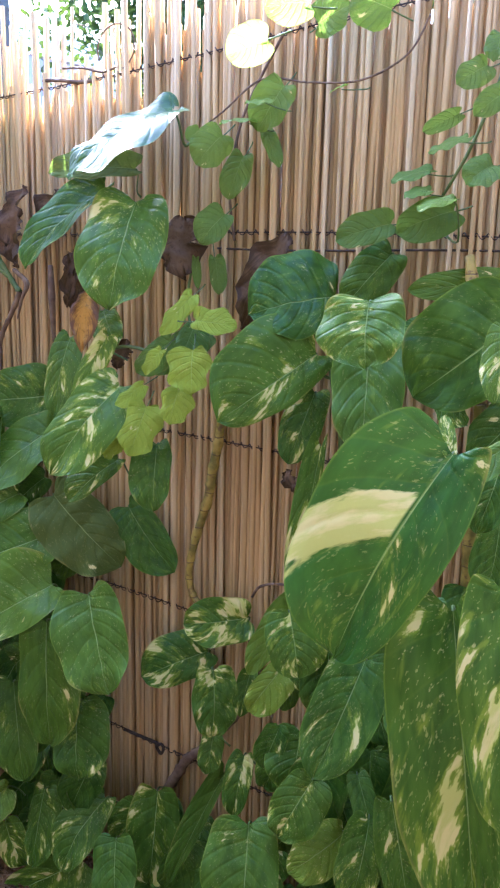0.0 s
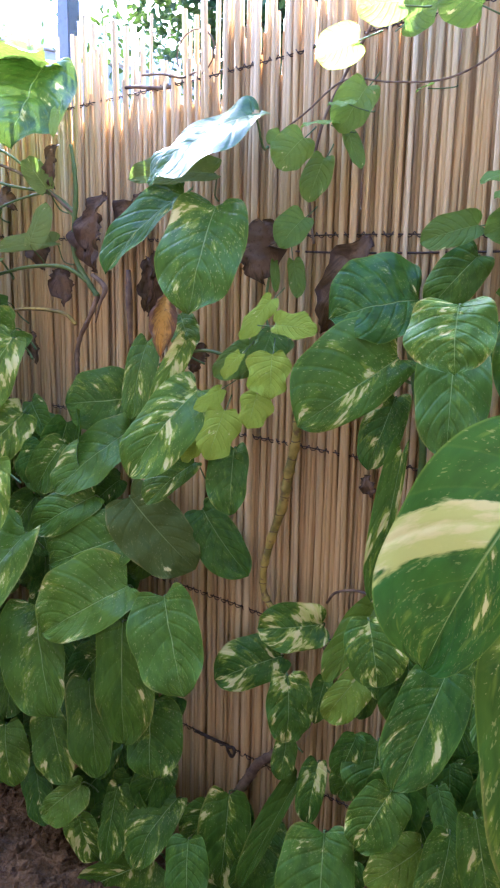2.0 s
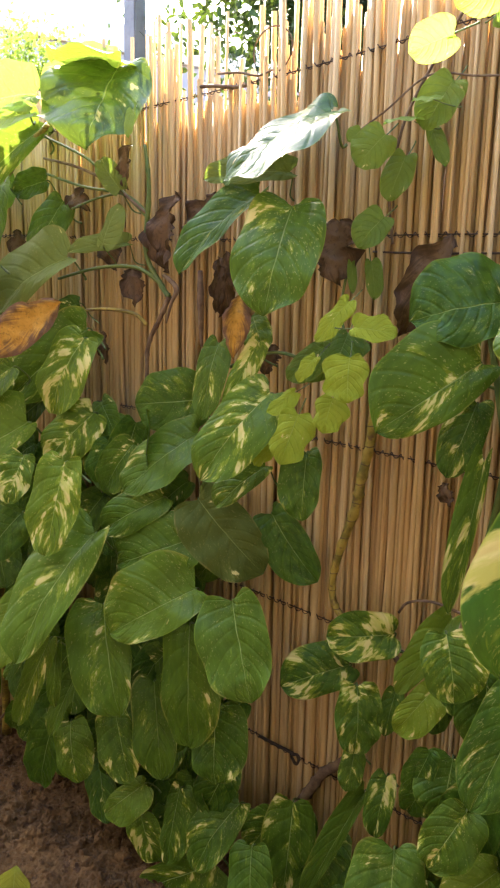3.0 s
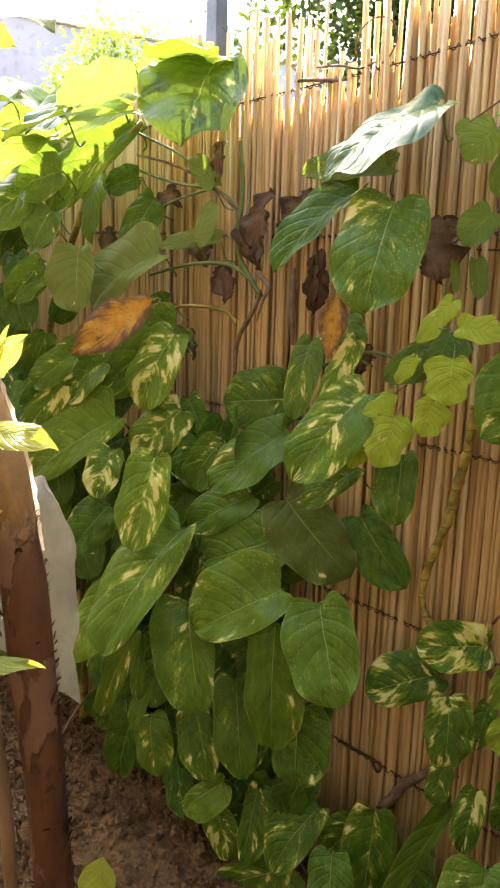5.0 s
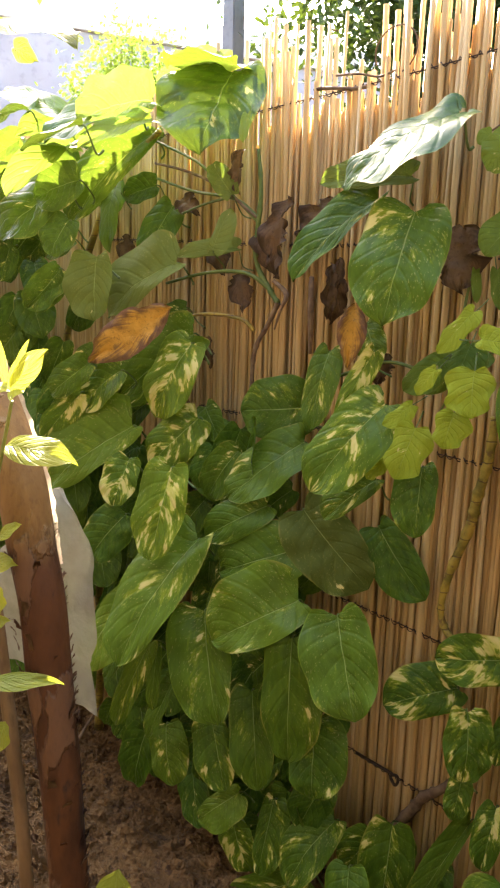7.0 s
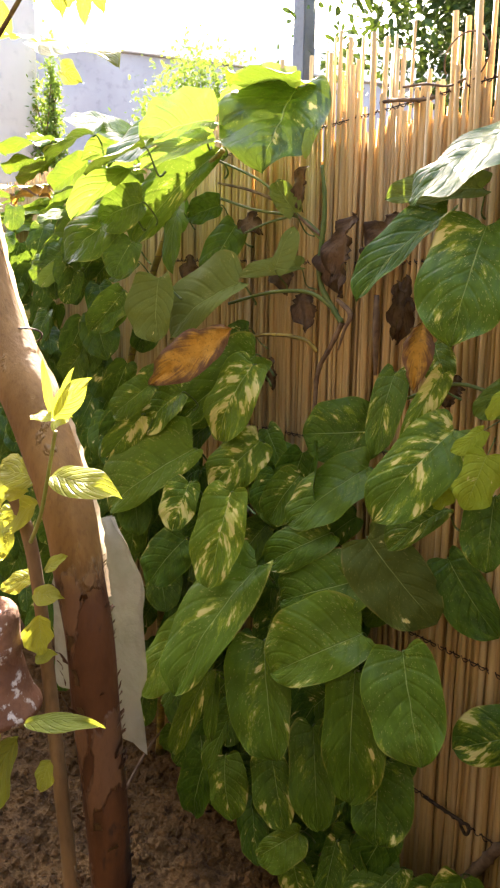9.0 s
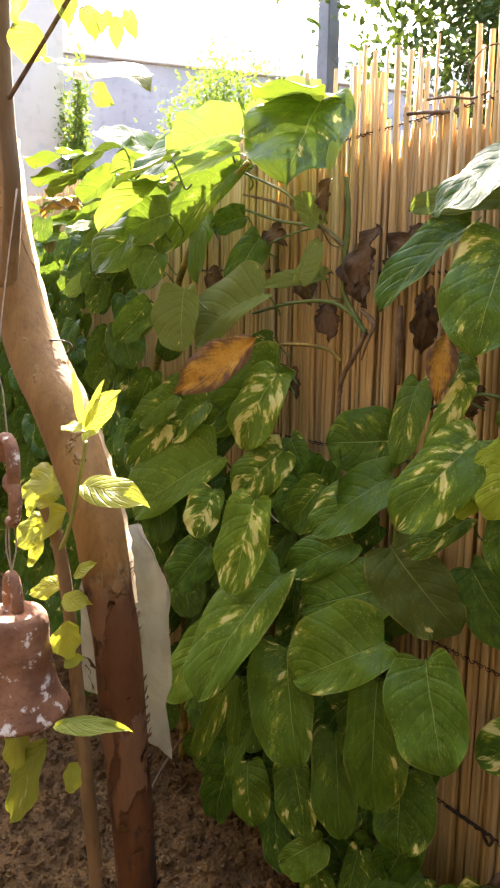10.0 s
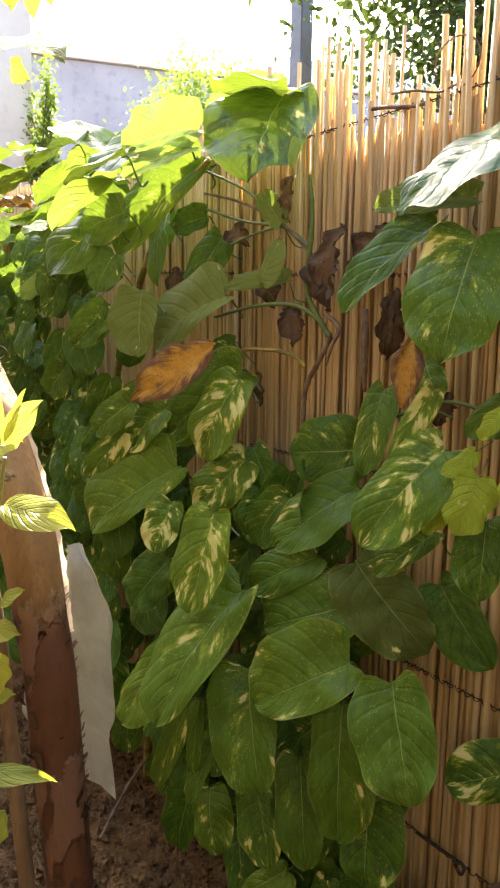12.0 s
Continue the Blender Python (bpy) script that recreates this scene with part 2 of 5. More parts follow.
# pale, strongly translucent: draws the bright rim light along the trunk
RIM_GLOW = dead_leaf_material("rim_glow", (0.45, 0.34, 0.22), (0.70, 0.60, 0.45), (0.90, 0.76, 0.52), 0.55)
LEAF_KINDS = {"p": POTHOS, "g": BANDED, "s": SHINY, "b": UNDER, "h": HEART, "v": LIME, "t": GUAVA, "d": DEAD, "y": DYING}
REED = reed_material()
WIRE = grain_material("rusty_wire", (0.05, 0.035, 0.025), (0.09, 0.06, 0.04), 60.0, 0.6, metal=0.5)
STEM = stem_material()
PETIOLE = grain_material("petiole", (0.07, 0.12, 0.02), (0.13, 0.17, 0.03), 20.0, 0.45)
SHOOT = grain_material("young_shoot", (0.22, 0.26, 0.05), (0.32, 0.33, 0.08), 20.0, 0.5)
DRYSTEM = grain_material("dry_stem", (0.10, 0.06, 0.035), (0.24, 0.16, 0.09), 30.0, 0.8)
BARK = bark_material()
BARK_PALE = grain_material("pale_twig_bark", (0.14, 0.084, 0.034), (0.26, 0.165, 0.072), 16.0, 0.75, 0.5, stretch=(1, 1, 0.3))
SOIL = grain_material("dry_soil", (0.115, 0.060, 0.018), (0.210, 0.114, 0.036), 11.0, 0.95, 1.0, spots=(0.080, 0.040, 0.014), depth=0.05)
CLAY = grain_material("terracotta", (0.17, 0.080, 0.042), (0.29, 0.145, 0.078), 18.0, 0.8, 0.9, spots=(0.70, 0.66, 0.60))
ROPE = grain_material("twine", (0.30, 0.24, 0.17), (0.42, 0.35, 0.25), 80.0, 0.9)
SHEET = sheet_material()
PLASTER = grain_material("grey_render", (0.30, 0.30, 0.32), (0.36, 0.36, 0.38), 1.5, 0.9, 0.2)
# kept very dark so the unseen walls bounce little sunlight
UNSEEN_WALL = grain_material("unseen_wall_render", (0.040, 0.034, 0.027), (0.062, 0.052, 0.042), 1.5, 0.9, 0.2)
CREAM_PLASTER = grain_material("cream_render", (0.58, 0.52, 0.45), (0.66, 0.60, 0.53), 1.5, 0.9, 0.2)
WHITE_PAINT = grain_material("white_paint", (0.76, 0.76, 0.75), (0.82, 0.82, 0.80), 1.0, 0.8, 0.1)
POST_PAINT = grain_material("grey_painted_steel", (0.12, 0.125, 0.14), (0.16, 0.165, 0.18), 3.0, 0.5, 0.1)
TREE_LEAF = leaf_material("tree_leaf", (0.015, 0.045, 0.012), (0.03, 0.075, 0.02), (0.06, 0.11, 0.03), through=0.08)
SHRUB = leaf_material("shrub_leaf", (0.06, 0.12, 0.02), (0.10, 0.18, 0.03), (0.22, 0.30, 0.06), rough=0.45, through=0.32)


# ---- building helpers ----
def part(name, bm, material, parent, label="", smooth=True):
    """Links a bmesh, in world places, as one mesh under a thing or a part."""
    data = bpy.data.meshes.new(name)
    bm.to_mesh(data)
    bm.free()
    data.materials.append(material)
    if smooth:
        data.shade_smooth()
    ob = new(name, data)
    if parent:
        ob.parent = parent
        origin = parent.location.copy()
        if parent.parent:
            origin = Vector((0, 0, 0))
        ob.matrix_parent_inverse = Matrix.Translation(-origin)
    return tagged(ob, label)


def thing(name, at, label, category, group="", kind=""):
    ob = new(name)
    ob.location = at
    ob.empty_display_size = 0.1
    return tagged(ob, label, category, group, kind)


def tube(bm, pts, radii, sides=8, closed=False, cap=True):
    """A tapered tube along a line of points."""
    pts = [Vector(p) for p in pts]
    n = len(pts)
    if not hasattr(radii, "__len__"):
        radii = [radii] * n
    rings, side = [], None
    for i, p in enumerate(pts):
        ahead = pts[(i + 1) % n if closed else min(i + 1, n - 1)] - pts[i - 1 if closed else max(i - 1, 0)]
        ahead.normalize()
        if side is None:
            side = ahead.orthogonal().normalized()
        side = (side - ahead * side.dot(ahead)).normalized()
        other = ahead.cross(side)
        rings.append([bm.verts.new(p + radii[i] * (math.cos(a) * side + math.sin(a) * other)) for a in (2 * math.pi * k / sides for k in range(sides))])
    for i in range(n if closed else n - 1):
        a, b = rings[i], rings[(i + 1) % n]
        for k in range(sides):
            bm.faces.new((a[k], a[(k + 1) % sides], b[(k + 1) % sides], b[k]))
    if cap and not closed:
        bm.faces.new(rings[0][::-1])
        bm.faces.new(rings[-1])


def smooth_line(pts, steps=6):
    """A soft curve through a few points."""
    pts = [Vector(p) for p in pts]
    line = []
    for i in range(len(pts) - 1):
        a, b, c, d = pts[max(i - 1, 0)], pts[i], pts[i + 1], pts[min(i + 2, len(pts) - 1)]
        for k in range(steps):
            t = k / steps
            line.append(0.5 * (2 * b + (c - a) * t + (2 * a - 5 * b + 4 * c - d) * t * t + (3 * b - a - 3 * c + d) * t ** 3))
    return line + [pts[-1]]


def lerp_list(values, n):
    return [float(v) for v in np.interp(np.linspace(0, 1, n), np.linspace(0, 1, len(values)), values)]


def box(bm, x0, x1, y0, y1, z0, z1, bevel=0.0):
    m = Matrix.Translation(((x0 + x1) / 2, (y0 + y1) / 2, (z0 + z1) / 2)) @ Matrix.Diagonal((x1 - x0, y1 - y0, z1 - z0, 1))
    made = bmesh.ops.create_cube(bm, size=1, matrix=m)
    if bevel:
        edges = list({e for v in made["verts"] for e in v.link_edges})
        bmesh.ops.bevel(bm, geom=edges, offset=bevel, segments=2, affect="EDGES")


HEART_RIM = [(-0.075, 0.14), (-0.095, 0.29), (0.01, 0.41), (0.19, 0.48), (0.40, 0.50), (0.59, 0.485), (0.75, 0.425), (0.87, 0.315), (0.95, 0.18), (1.0, 0.0)]
LANCE_RIM = [(0.0, 0.02), (0.06, 0.20), (0.18, 0.37), (0.34, 0.48), (0.52, 0.495), (0.68, 0.42), (0.82, 0.28), (0.92, 0.14), (0.97, 0.06), (1.0, 0.0)]


def rim_at(rim, u):
    """The rim's place along and across the blade, for u from stalk to tip, softly drawn through a few points."""
    line = RIM_LINES.get(id(rim))
    if line is None:
        line = RIM_LINES[id(rim)] = smooth_line([(a, b, 0) for a, b in rim], 8)
    k = min(u, 0.99999) * (len(line) - 1)
    p = line[int(k)].lerp(line[int(k) + 1], k - int(k))
    return p.x, p.y


RIM_LINES = {}


def blade(bm, base, tip, width, facing, arch, fold, rnd, form="heart", rows=14, cols=10, wave=0.02, curl=0.0, crumple=0.0, skew=None, lobes=0.0, ridge=0.008, bow=None, torn=0.0):
    """A leaf blade between base and tip: heart or lance form, folded at the midrib, arched along it and waved at its rim."""
    base, tip = Vector(base), Vector(tip)
    axis = tip - base
    length = axis.length
    axis.normalize()
    up = Vector(facing)
    up = (up - axis * up.dot(axis)).normalized()
    across = axis.cross(up)
    layer = bm.loops.layers.uv.verify()
    drawn, phase, bend = rnd.uniform(-0.06, 0.06), rnd.uniform(0, 6.3), rnd.uniform(-0.02, 0.02)
    skew = drawn if skew is None else skew
    bend = bend if bow is None else bow
    waves = rnd.uniform(2.0, 4.0)
    rim = HEART_RIM if form == "heart" else LANCE_RIM
    grid = []
    for i in range(rows + 1):
        u = i / rows
        rim_s, rim_x = rim_at(rim, u)
        w = 2 * rim_x
        row = []
        for j in range(cols + 1):
            v = 2 * j / cols - 1
            a = abs(v)
            s = u + (rim_s - u) * a ** 1.3
            x = v * w * (0.5 + (skew if v > 0 else -skew))
            lift = fold * abs(x) - 0.10 * fold * (a * w) ** 2
            ripple = wave * math.sin(phase + waves * math.pi * u * 2 + (1.5 if v > 0 else 0)) * a * a
            quilt = ridge * (abs(math.sin(24 * (u - 0.3 * a) + 0.17)) - 0.6) * (1 - a) * min(1, 5 * a)
            z = (lift + ripple + quilt) * width + arch * 4 * u * (1 - u) * length - curl * width * (a * w) ** 3
            if crumple:
                z += crumple * width * (noise.noise(Vector((u * 3.1, v * 2.0, phase))) + 0.5 * noise.noise(Vector((u * 8.0, v * 5.0, phase))))
                x *= 1 + 1.1 * crumple * noise.noise(Vector((u * 5.0, phase, 3.0)))
            if torn:
                x *= 1 - torn * a * max(0, 2.4 * noise.noise(Vector((u * 6.0, 4.0 if v > 0 else 9.0, phase))) + 0.8 * noise.noise(Vector((u * 19.0, 2.0 if v > 0 else 7.0, phase))))
                z += 0.05 * width * noise.noise(Vector((u * 14.0, v * 7.0, phase)))
            if lobes:
                x *= 1 + lobes * math.sin(phase + 17 * u + (1.3 if v > 0 else 0)) * a
            x += bend * 4 * u * (1 - u) * length / max(width, 1e-4)
            row.append(bm.verts.new(base + axis * (s * length) + across * (x * width) + up * z))
        grid.append((u, row))
    for i in range(rows):
        for j in range(cols):
            face = bm.faces.new((grid[i][1][j], grid[i][1][j + 1], grid[i + 1][1][j + 1], grid[i + 1][1][j]))
            for loop, (du, dj) in zip(face.loops, ((0, 0), (0, 1), (1, 1), (1, 0))):
                loop[layer].uv = ((i + du) / rows, (j + dj) / cols)


LEAF_RND = random.Random(7)
LEAF_NAMES = {"d": "dead_leaf", "y": "dying_leaf"}


def leaf(plant, kind, base, tip, width, facing, cream, light, arch, fold, stalk=True, skew=None):
    """One leaf of a plant with its stalk: where it starts and ends, its width, the way it faces, its amount of cream and its lightness."""
    rnd = LEAF_RND
    bm = bmesh.new()
    dead = kind in "dy"
    blade(bm, base, tip, width, facing, arch, fold, rnd, "lance" if kind in "tdy" else "heart", wave=0.09 if dead else 0.045, curl=0.05 if kind == "d" else rnd.uniform(0, 0.10), crumple=0.12 if kind == "d" else 0.14 if kind == "y" else 0.035, skew=skew, bow=0.03 if kind == "g" else None, lobes=0.15 if kind == "v" else 0.12 if kind == "d" else 0.028, ridge=0.034 if kind in "pbgs" else 0.012, torn=0.55 if kind == "d" else 0.2 if kind == "y" else 0.0, rows=44 if stalk and kind in "pgsb" else 34 if dead else 16)
    ob = part(LEAF_NAMES.get(kind, "leaf"), bm, LEAF_KINDS[kind], plant)
    ob.color = (cream, light, rnd.random(), 1)
    if kind == "t" or dead or not stalk:
        return ob
    base, n = Vector(base), Vector(facing)
    axis = (Vector(tip) - base).normalized()
    if kind in "hv":
        far = base - 0.03 * axis - 0.02 * n
        end = far - 0.008 * axis
    else:
        far = base - 0.04 * n + Vector((0, 0.02, -0.03))
        end = base + Vector((rnd.uniform(-0.03, 0.03), 0.055, -0.055))
        far.y, end.y = min(far.y, 1.97), min(end.y, 1.985)
    line = smooth_line([base + 0.012 * axis - 0.002 * n, base - 0.004 * axis - 0.010 * n, far, end], 4)
    bm = bmesh.new()
    r = (0.0012 + 0.007 * width) * (0.7 if kind in "hv" else 1.0)
    tube(bm, line, lerp_list([r, r * 1.1, r * 1.5], len(line)), 6)
    part("petiole", bm, PETIOLE, ob)
    return ob


# ---- ground ----
def ground_height(x, y):
    p = Vector((x, y, 0))
    near = max(0.0, 1 - max(abs(x + 1), abs(y - 1)) / 6)
    return near * (0.05 * noise.noise(p * 1.3) + 0.026 * noise.noise(p * 5) + 0.020 * noise.noise(p * 14) + 0.013 * noise.noise(p * 33)) - 0.24


def make_ground():
    xs = np.concatenate([-np.geomspace(900, 3.2, 16), np.linspace(-3.0, 0.6, 240), np.geomspace(0.9, 900, 16)])
    ys = np.concatenate([-np.geomspace(900, 0.4, 16), np.linspace(-0.2, 2.2, 160), np.geomspace(2.4, 900, 16)])
    bm = bmesh.new()
    grid = [[bm.verts.new((x, y, ground_height(x, y))) for x in xs] for y in ys]
    for j in range(len(ys) - 1):
        for i in range(len(xs) - 1):
            bm.faces.new((grid[j][i], grid[j][i + 1], grid[j + 1][i + 1], grid[j + 1][i]))
    tagged(part("ground", bm, SOIL, None), "bare dry brown garden soil with clods and cracks", "ground", kind="structure")


def make_clods():
    rnd = random.Random(3)
    verts, faces = [], []
    shape = [Vector(v) for v in ((1, 0, 0), (-1, 0, 0), (0, 1, 0), (0, -1, 0), (0, 0, 1), (0, 0, -1))]
    tris = ((0, 2, 4), (2, 1, 4), (1, 3, 4), (3, 0, 4), (2, 0, 5), (1, 2, 5), (3, 1, 5), (0, 3, 5))
    for _ in range(15000):
        x, y = rnd.uniform(-2.6, 0.2), rnd.uniform(0.7, 2.0)
        r = 0.003 + 0.020 * rnd.random() ** 3.5
        start = len(verts)
        turn = Euler((rnd.uniform(0, 6), rnd.uniform(0, 6), rnd.uniform(0, 6))).to_matrix()
        z = ground_height(x, y)
        for v in shape:
            verts.append(Vector((x, y, z + 0.2 * r)) + turn @ (v * r * rnd.uniform(0.6, 1.2)))
        faces += [tuple(start + k for k in t) for t in tris]
    data = bpy.data.meshes.new("soil_clods")
    data.from_pydata(verts, [], faces)
    data.materials.append(SOIL)
    tagged(new("soil_clods", data), "small dry brown crumbs of soil on the ground", "soil", kind="stuff")


make_ground()
make_clods()

# ---- unseen walls added to close the place, dark and high to limit fill light ----
bm = bmesh.new()
box(bm, -7, 2.2, -0.8, -0.6, -0.35, 4.6)
tagged(part("unseen_wall_south", bm, UNSEEN_WALL, None, smooth=False), "plain dark brown unseen wall added to hold back light", "wall", kind="structure")
bm = bmesh.new()
box(bm, 2.0, 2.2, -0.596, 6.0, -0.35, 3.2)
tagged(part("unseen_wall_east", bm, UNSEEN_WALL, None, smooth=False), "plain dark brown unseen wall added to hold back light", "wall", kind="structure")

# ---- house, column and post behind the fence ----
house = thing("house", (-7.6, 4.25, 0), "grey rendered house with a white roof edge beyond the fence", "house")


def slab(along0, along1, out0, out1, z0, z1, material, name):
    a, d, nrm = Vector((-7.6, 4.25, 0)), Vector((0.348, 0.938, 0)), Vector((0.938, -0.348, 0))
    bm = bmesh.new()
    box(bm, along0, along1, out0, out1, z0, z1, 0.01)
    frame_m = Matrix(((d.x, nrm.x, 0, a.x), (d.y, nrm.y, 0, a.y), (0, 0, 1, 0), (0, 0, 0, 1)))
    bm.transform(frame_m)
    bmesh.ops.recalc_face_normals(bm, faces=bm.faces)
    return part(name, bm, material, house, smooth=False)


slab(-6, 12, -0.25, 0, -0.35, 4.10, PLASTER, "wall")
slab(-6.3, 12.3, -0.6, 0.06, 4.104, 4.4, WHITE_PAINT, "roof_edge")

bm = bmesh.new()
box(bm, -5.62, -5.20, 2.5, 3.05, -0.35, 5.2, 0.012)
tagged(part("column", bm, CREAM_PLASTER, None, smooth=False), "square cream rendered column beyond the fence", "column", kind="structure")
bm = bmesh.new()
box(bm, -4.18, -4.05, 4.67, 4.79, -0.35, 6.0, 0.008)
tagged(part("steel_post", bm, POST_PAINT, None, smooth=False), "tall dark grey square steel post", "post")


# ---- shrubs and tree beyond the fence ----
def bush(name, at, size, count, leaf_len, seed, label, category, material, trunk=None):
    """Woody stems with many small separate leaves in an uneven crown."""
    rnd = random.Random(seed)
    top = thing(name, (at[0], at[1], 0), label, category)
    centre = Vector(at)
    tips = []
    bm = bmesh.new()
    for k in range(14):
        d = Vector((rnd.gauss(0, 1), rnd.gauss(0, 1), rnd.gauss(0.2, 1))).normalized()
        end = centre + Vector((d.x * size[0], d.y * size[1], d.z * size[2])) * rnd.uniform(0.7, 1.0)
        foot = Vector((at[0] + rnd.uniform(-0.08, 0.08), at[1] + rnd.uniform(-0.08, 0.08), -0.26))
        fork = foot.lerp(centre, 0.75) + Vector((rnd.uniform(-0.1, 0.1), rnd.uniform(-0.1, 0.1), 0))
        line = smooth_line([foot, fork, end], 4)
        tube(bm, line, lerp_list([0.02 if not trunk else trunk, 0.012, 0.004], len(line)), 6)
        tips += line[4:]
    part("trunk", bm, BARK_PALE, top)
    bm = bmesh.new()
    for _ in range(count):
        p = rnd.choice(tips) + Vector((rnd.gauss(0, 0.13) * size[0], rnd.gauss(0, 0.13) * size[1], rnd.gauss(0, 0.13) * size[2])) * 1.5
        d = Vector((rnd.gauss(0, 1), rnd.gauss(0, 1), rnd.gauss(0.3, 0.8))).normalized()
        l = leaf_len * rnd.uniform(0.6, 1.3)
        blade(bm, p, p + d * l, l * 0.5, (rnd.gauss(0, 1), rnd.gauss(0, 1), 1.2), 0.06, 0.2, rnd, "lance", rows=4, cols=2)
    crown = part("crown", bm, material, top)
    crown.color = (0.0, 0.4, rnd.random(), 1)


bush("shrub", (-3.95, 3.5, 2.45), (0.46, 0.42, 0.58), 24000, 0.034, 11, "light green leafy shrub lit by the sun beyond the fence", "shrub", SHRUB)
bush("shrub", (-5.14, 3.1, 2.5), (0.13, 0.13, 0.72), 8000, 0.036, 12, "tall narrow light green shrub beside the column", "shrub", SHRUB)
bush("tree", (-2.2, 5.0, 3.55), (1.7, 1.0, 0.8), 20000, 0.075, 13, "dark green leafy tree standing behind the fence", "tree", TREE_LEAF, 0.06)


# ---- reed fence ----
fence = thing("reed_fence", (0, 2.01, 0), "fence of upright dry tan reeds tied with wire", "fence", kind="structure")
REED_SIDES = 6


def reed_points(rnd, height, radius):
    """Middle line and radii of one reed: slightly crooked, thinner towards its top, thick at the nodes."""
    pts, radii = [], []
    bend = rnd.uniform(-0.010, 0.010), rnd.uniform(-0.003, 0.003)
    lean = rnd.gauss(0, 0.006)
    for i in range(7):
        z = height * i / 6
        pts.append(Vector((bend[0] * math.sin(3.1 * i / 6) + lean * (i / 6 - 0.5) + rnd.gauss(0, 0.0016), bend[1] * math.sin(5 * i / 6), z)))
        radii.append(radius * (1.06 - 0.18 * i / 6) * rnd.uniform(0.94, 1.06))
    return pts, radii


def reed_mesh(seed, radius, height):
    rnd = random.Random(seed)
    bm = bmesh.new()
    tube(bm, *reed_points(rnd, height, radius), sides=REED_SIDES)
    data = bpy.data.meshes.new("reed")
    bm.to_mesh(data)
    bm.free()
    data.materials.append(REED)
    data.shade_smooth()
    return data


def place_reeds():
    rnd = random.Random(21)
    meshes = [(r, reed_mesh(100 + k, r, 2.08)) for k, r in enumerate((0.0042, 0.0047, 0.0052, 0.0056, 0.006, 0.0064, 0.0069, 0.0074, 0.008, 0.0088, 0.0045, 0.0054, 0.0062, 0.0071))]

    def stand(x, y, scale, lean):
        r, data = rnd.choice(meshes)
        ob = new("reed", data)
        ob.parent = fence
        ob.matrix_parent_inverse = Matrix.Translation((0, -2.01, 0))
        ob.matrix_basis = pose(x, y, -0.27, rnd.uniform(-0.2, 0.2), lean + rnd.gauss(0, 0.25), rnd.uniform(0, 360)) @ Matrix.Diagonal((1, 1, scale, 1))
        return r

    def top(x):
        """The height to which the reeds stand close: lower beside the dense hedge."""
        rise = 0.14 * min(1, max(0, (x + 0.66) / 0.10))
        drop = 0.02 * min(1, max(0, (-1.3 - x) / 0.6))
        return 1.82 + rise - drop

    def tall(x):
        """How far single reeds stand above the others."""
        return 0.17 if x < -0.62 else 0.07

    x, made, clump = -1.42, 0, 0
    while x < 0.55 and made < 300:
        if clump == 0:
            clump = rnd.choice((-3, -2, -1, 2, 2, 3))
        up = tall(x) * rnd.uniform(0.75, 1.15) if clump > 0 else rnd.uniform(0, 0.3) * tall(x)
        clump += -1 if clump > 0 else 1
        r = stand(x, 2.01 + rnd.uniform(-0.003, 0.003), (top(x) + up + 0.24) / 2.05 + rnd.gauss(0, 0.01), 0.3 + 0.9 * max(0, x))
        x += r * rnd.uniform(1.2, 1.55)
        made += 1
    bm = bmesh.new()
    for x0, x1, y, full in ((-5.6, -1.43, 2.01, 1.0), (x, 2.2, 2.01, 1.0), (-5.6, 2.2, 2.022, 1.0), (-5.6, 2.2, 2.031, 0.95), (-5.6, 2.2, 2.04, 0.97), (-5.6, 2.2, 2.05, 0.80)):
        x = x0
        while x < x1:
            r = rnd.uniform(0.0042, 0.0085)
            pts, radii = reed_points(rnd, (top(x) + (0.14 if x < -1.42 else 0) + 0.24) * full + rnd.gauss(0, 0.02), r)
            tube(bm, [p + Vector((x, y + rnd.uniform(-0.004, 0.004), -0.27)) for p in pts], radii, 5)
            x += r * 1.5
    tagged(part("reed_run", bm, REED, fence), kind="stuff")


def tie_row(z0, slope, x0, x1, seed, name="tie_wire"):
    """Two straight wires with a third wound round them and the reeds."""
    rnd = random.Random(seed)
    bm = bmesh.new()
    line = [(x, 1.998 + 0.002 * math.sin(9 * x), z0 + slope * x + 0.006 * math.sin(4 * x + seed)) for x in np.linspace(x0, x1, 40)]
    tube(bm, line, 0.0016, 5)
    coil = []
    for k in range(int((x1 - x0) / 0.0028)):
        x = x0 + k * 0.0028
        a = 2 * math.pi * x / 0.0224
        coil.append((x, 1.9965 + 0.004 * math.cos(a), z0 + slope * x + 0.006 * math.sin(4 * x + seed) + 0.0055 * math.sin(a)))
    tube(bm, coil, 0.0013, 4)
    part(name, bm, WIRE, fence, "dark rusty twisted tie wire")


for z0, slope, seed in ((1.865, 0.04, 1), (1.458, -0.03, 2), (0.994, -0.02, 4), (0.55, -0.03, 5), (0.14, -0.04, 6)):
    tie_row(z0, slope, -1.8, 0.9, seed)
bm = bmesh.new()
tube(bm, [(x, 1.996, 1.430 - 0.03 * x + 0.004 * math.sin(7 * x)) for x in np.linspace(-0.36, 0.6, 24)], 0.0022, 6)
part("brace_wire", bm, WIRE, fence)
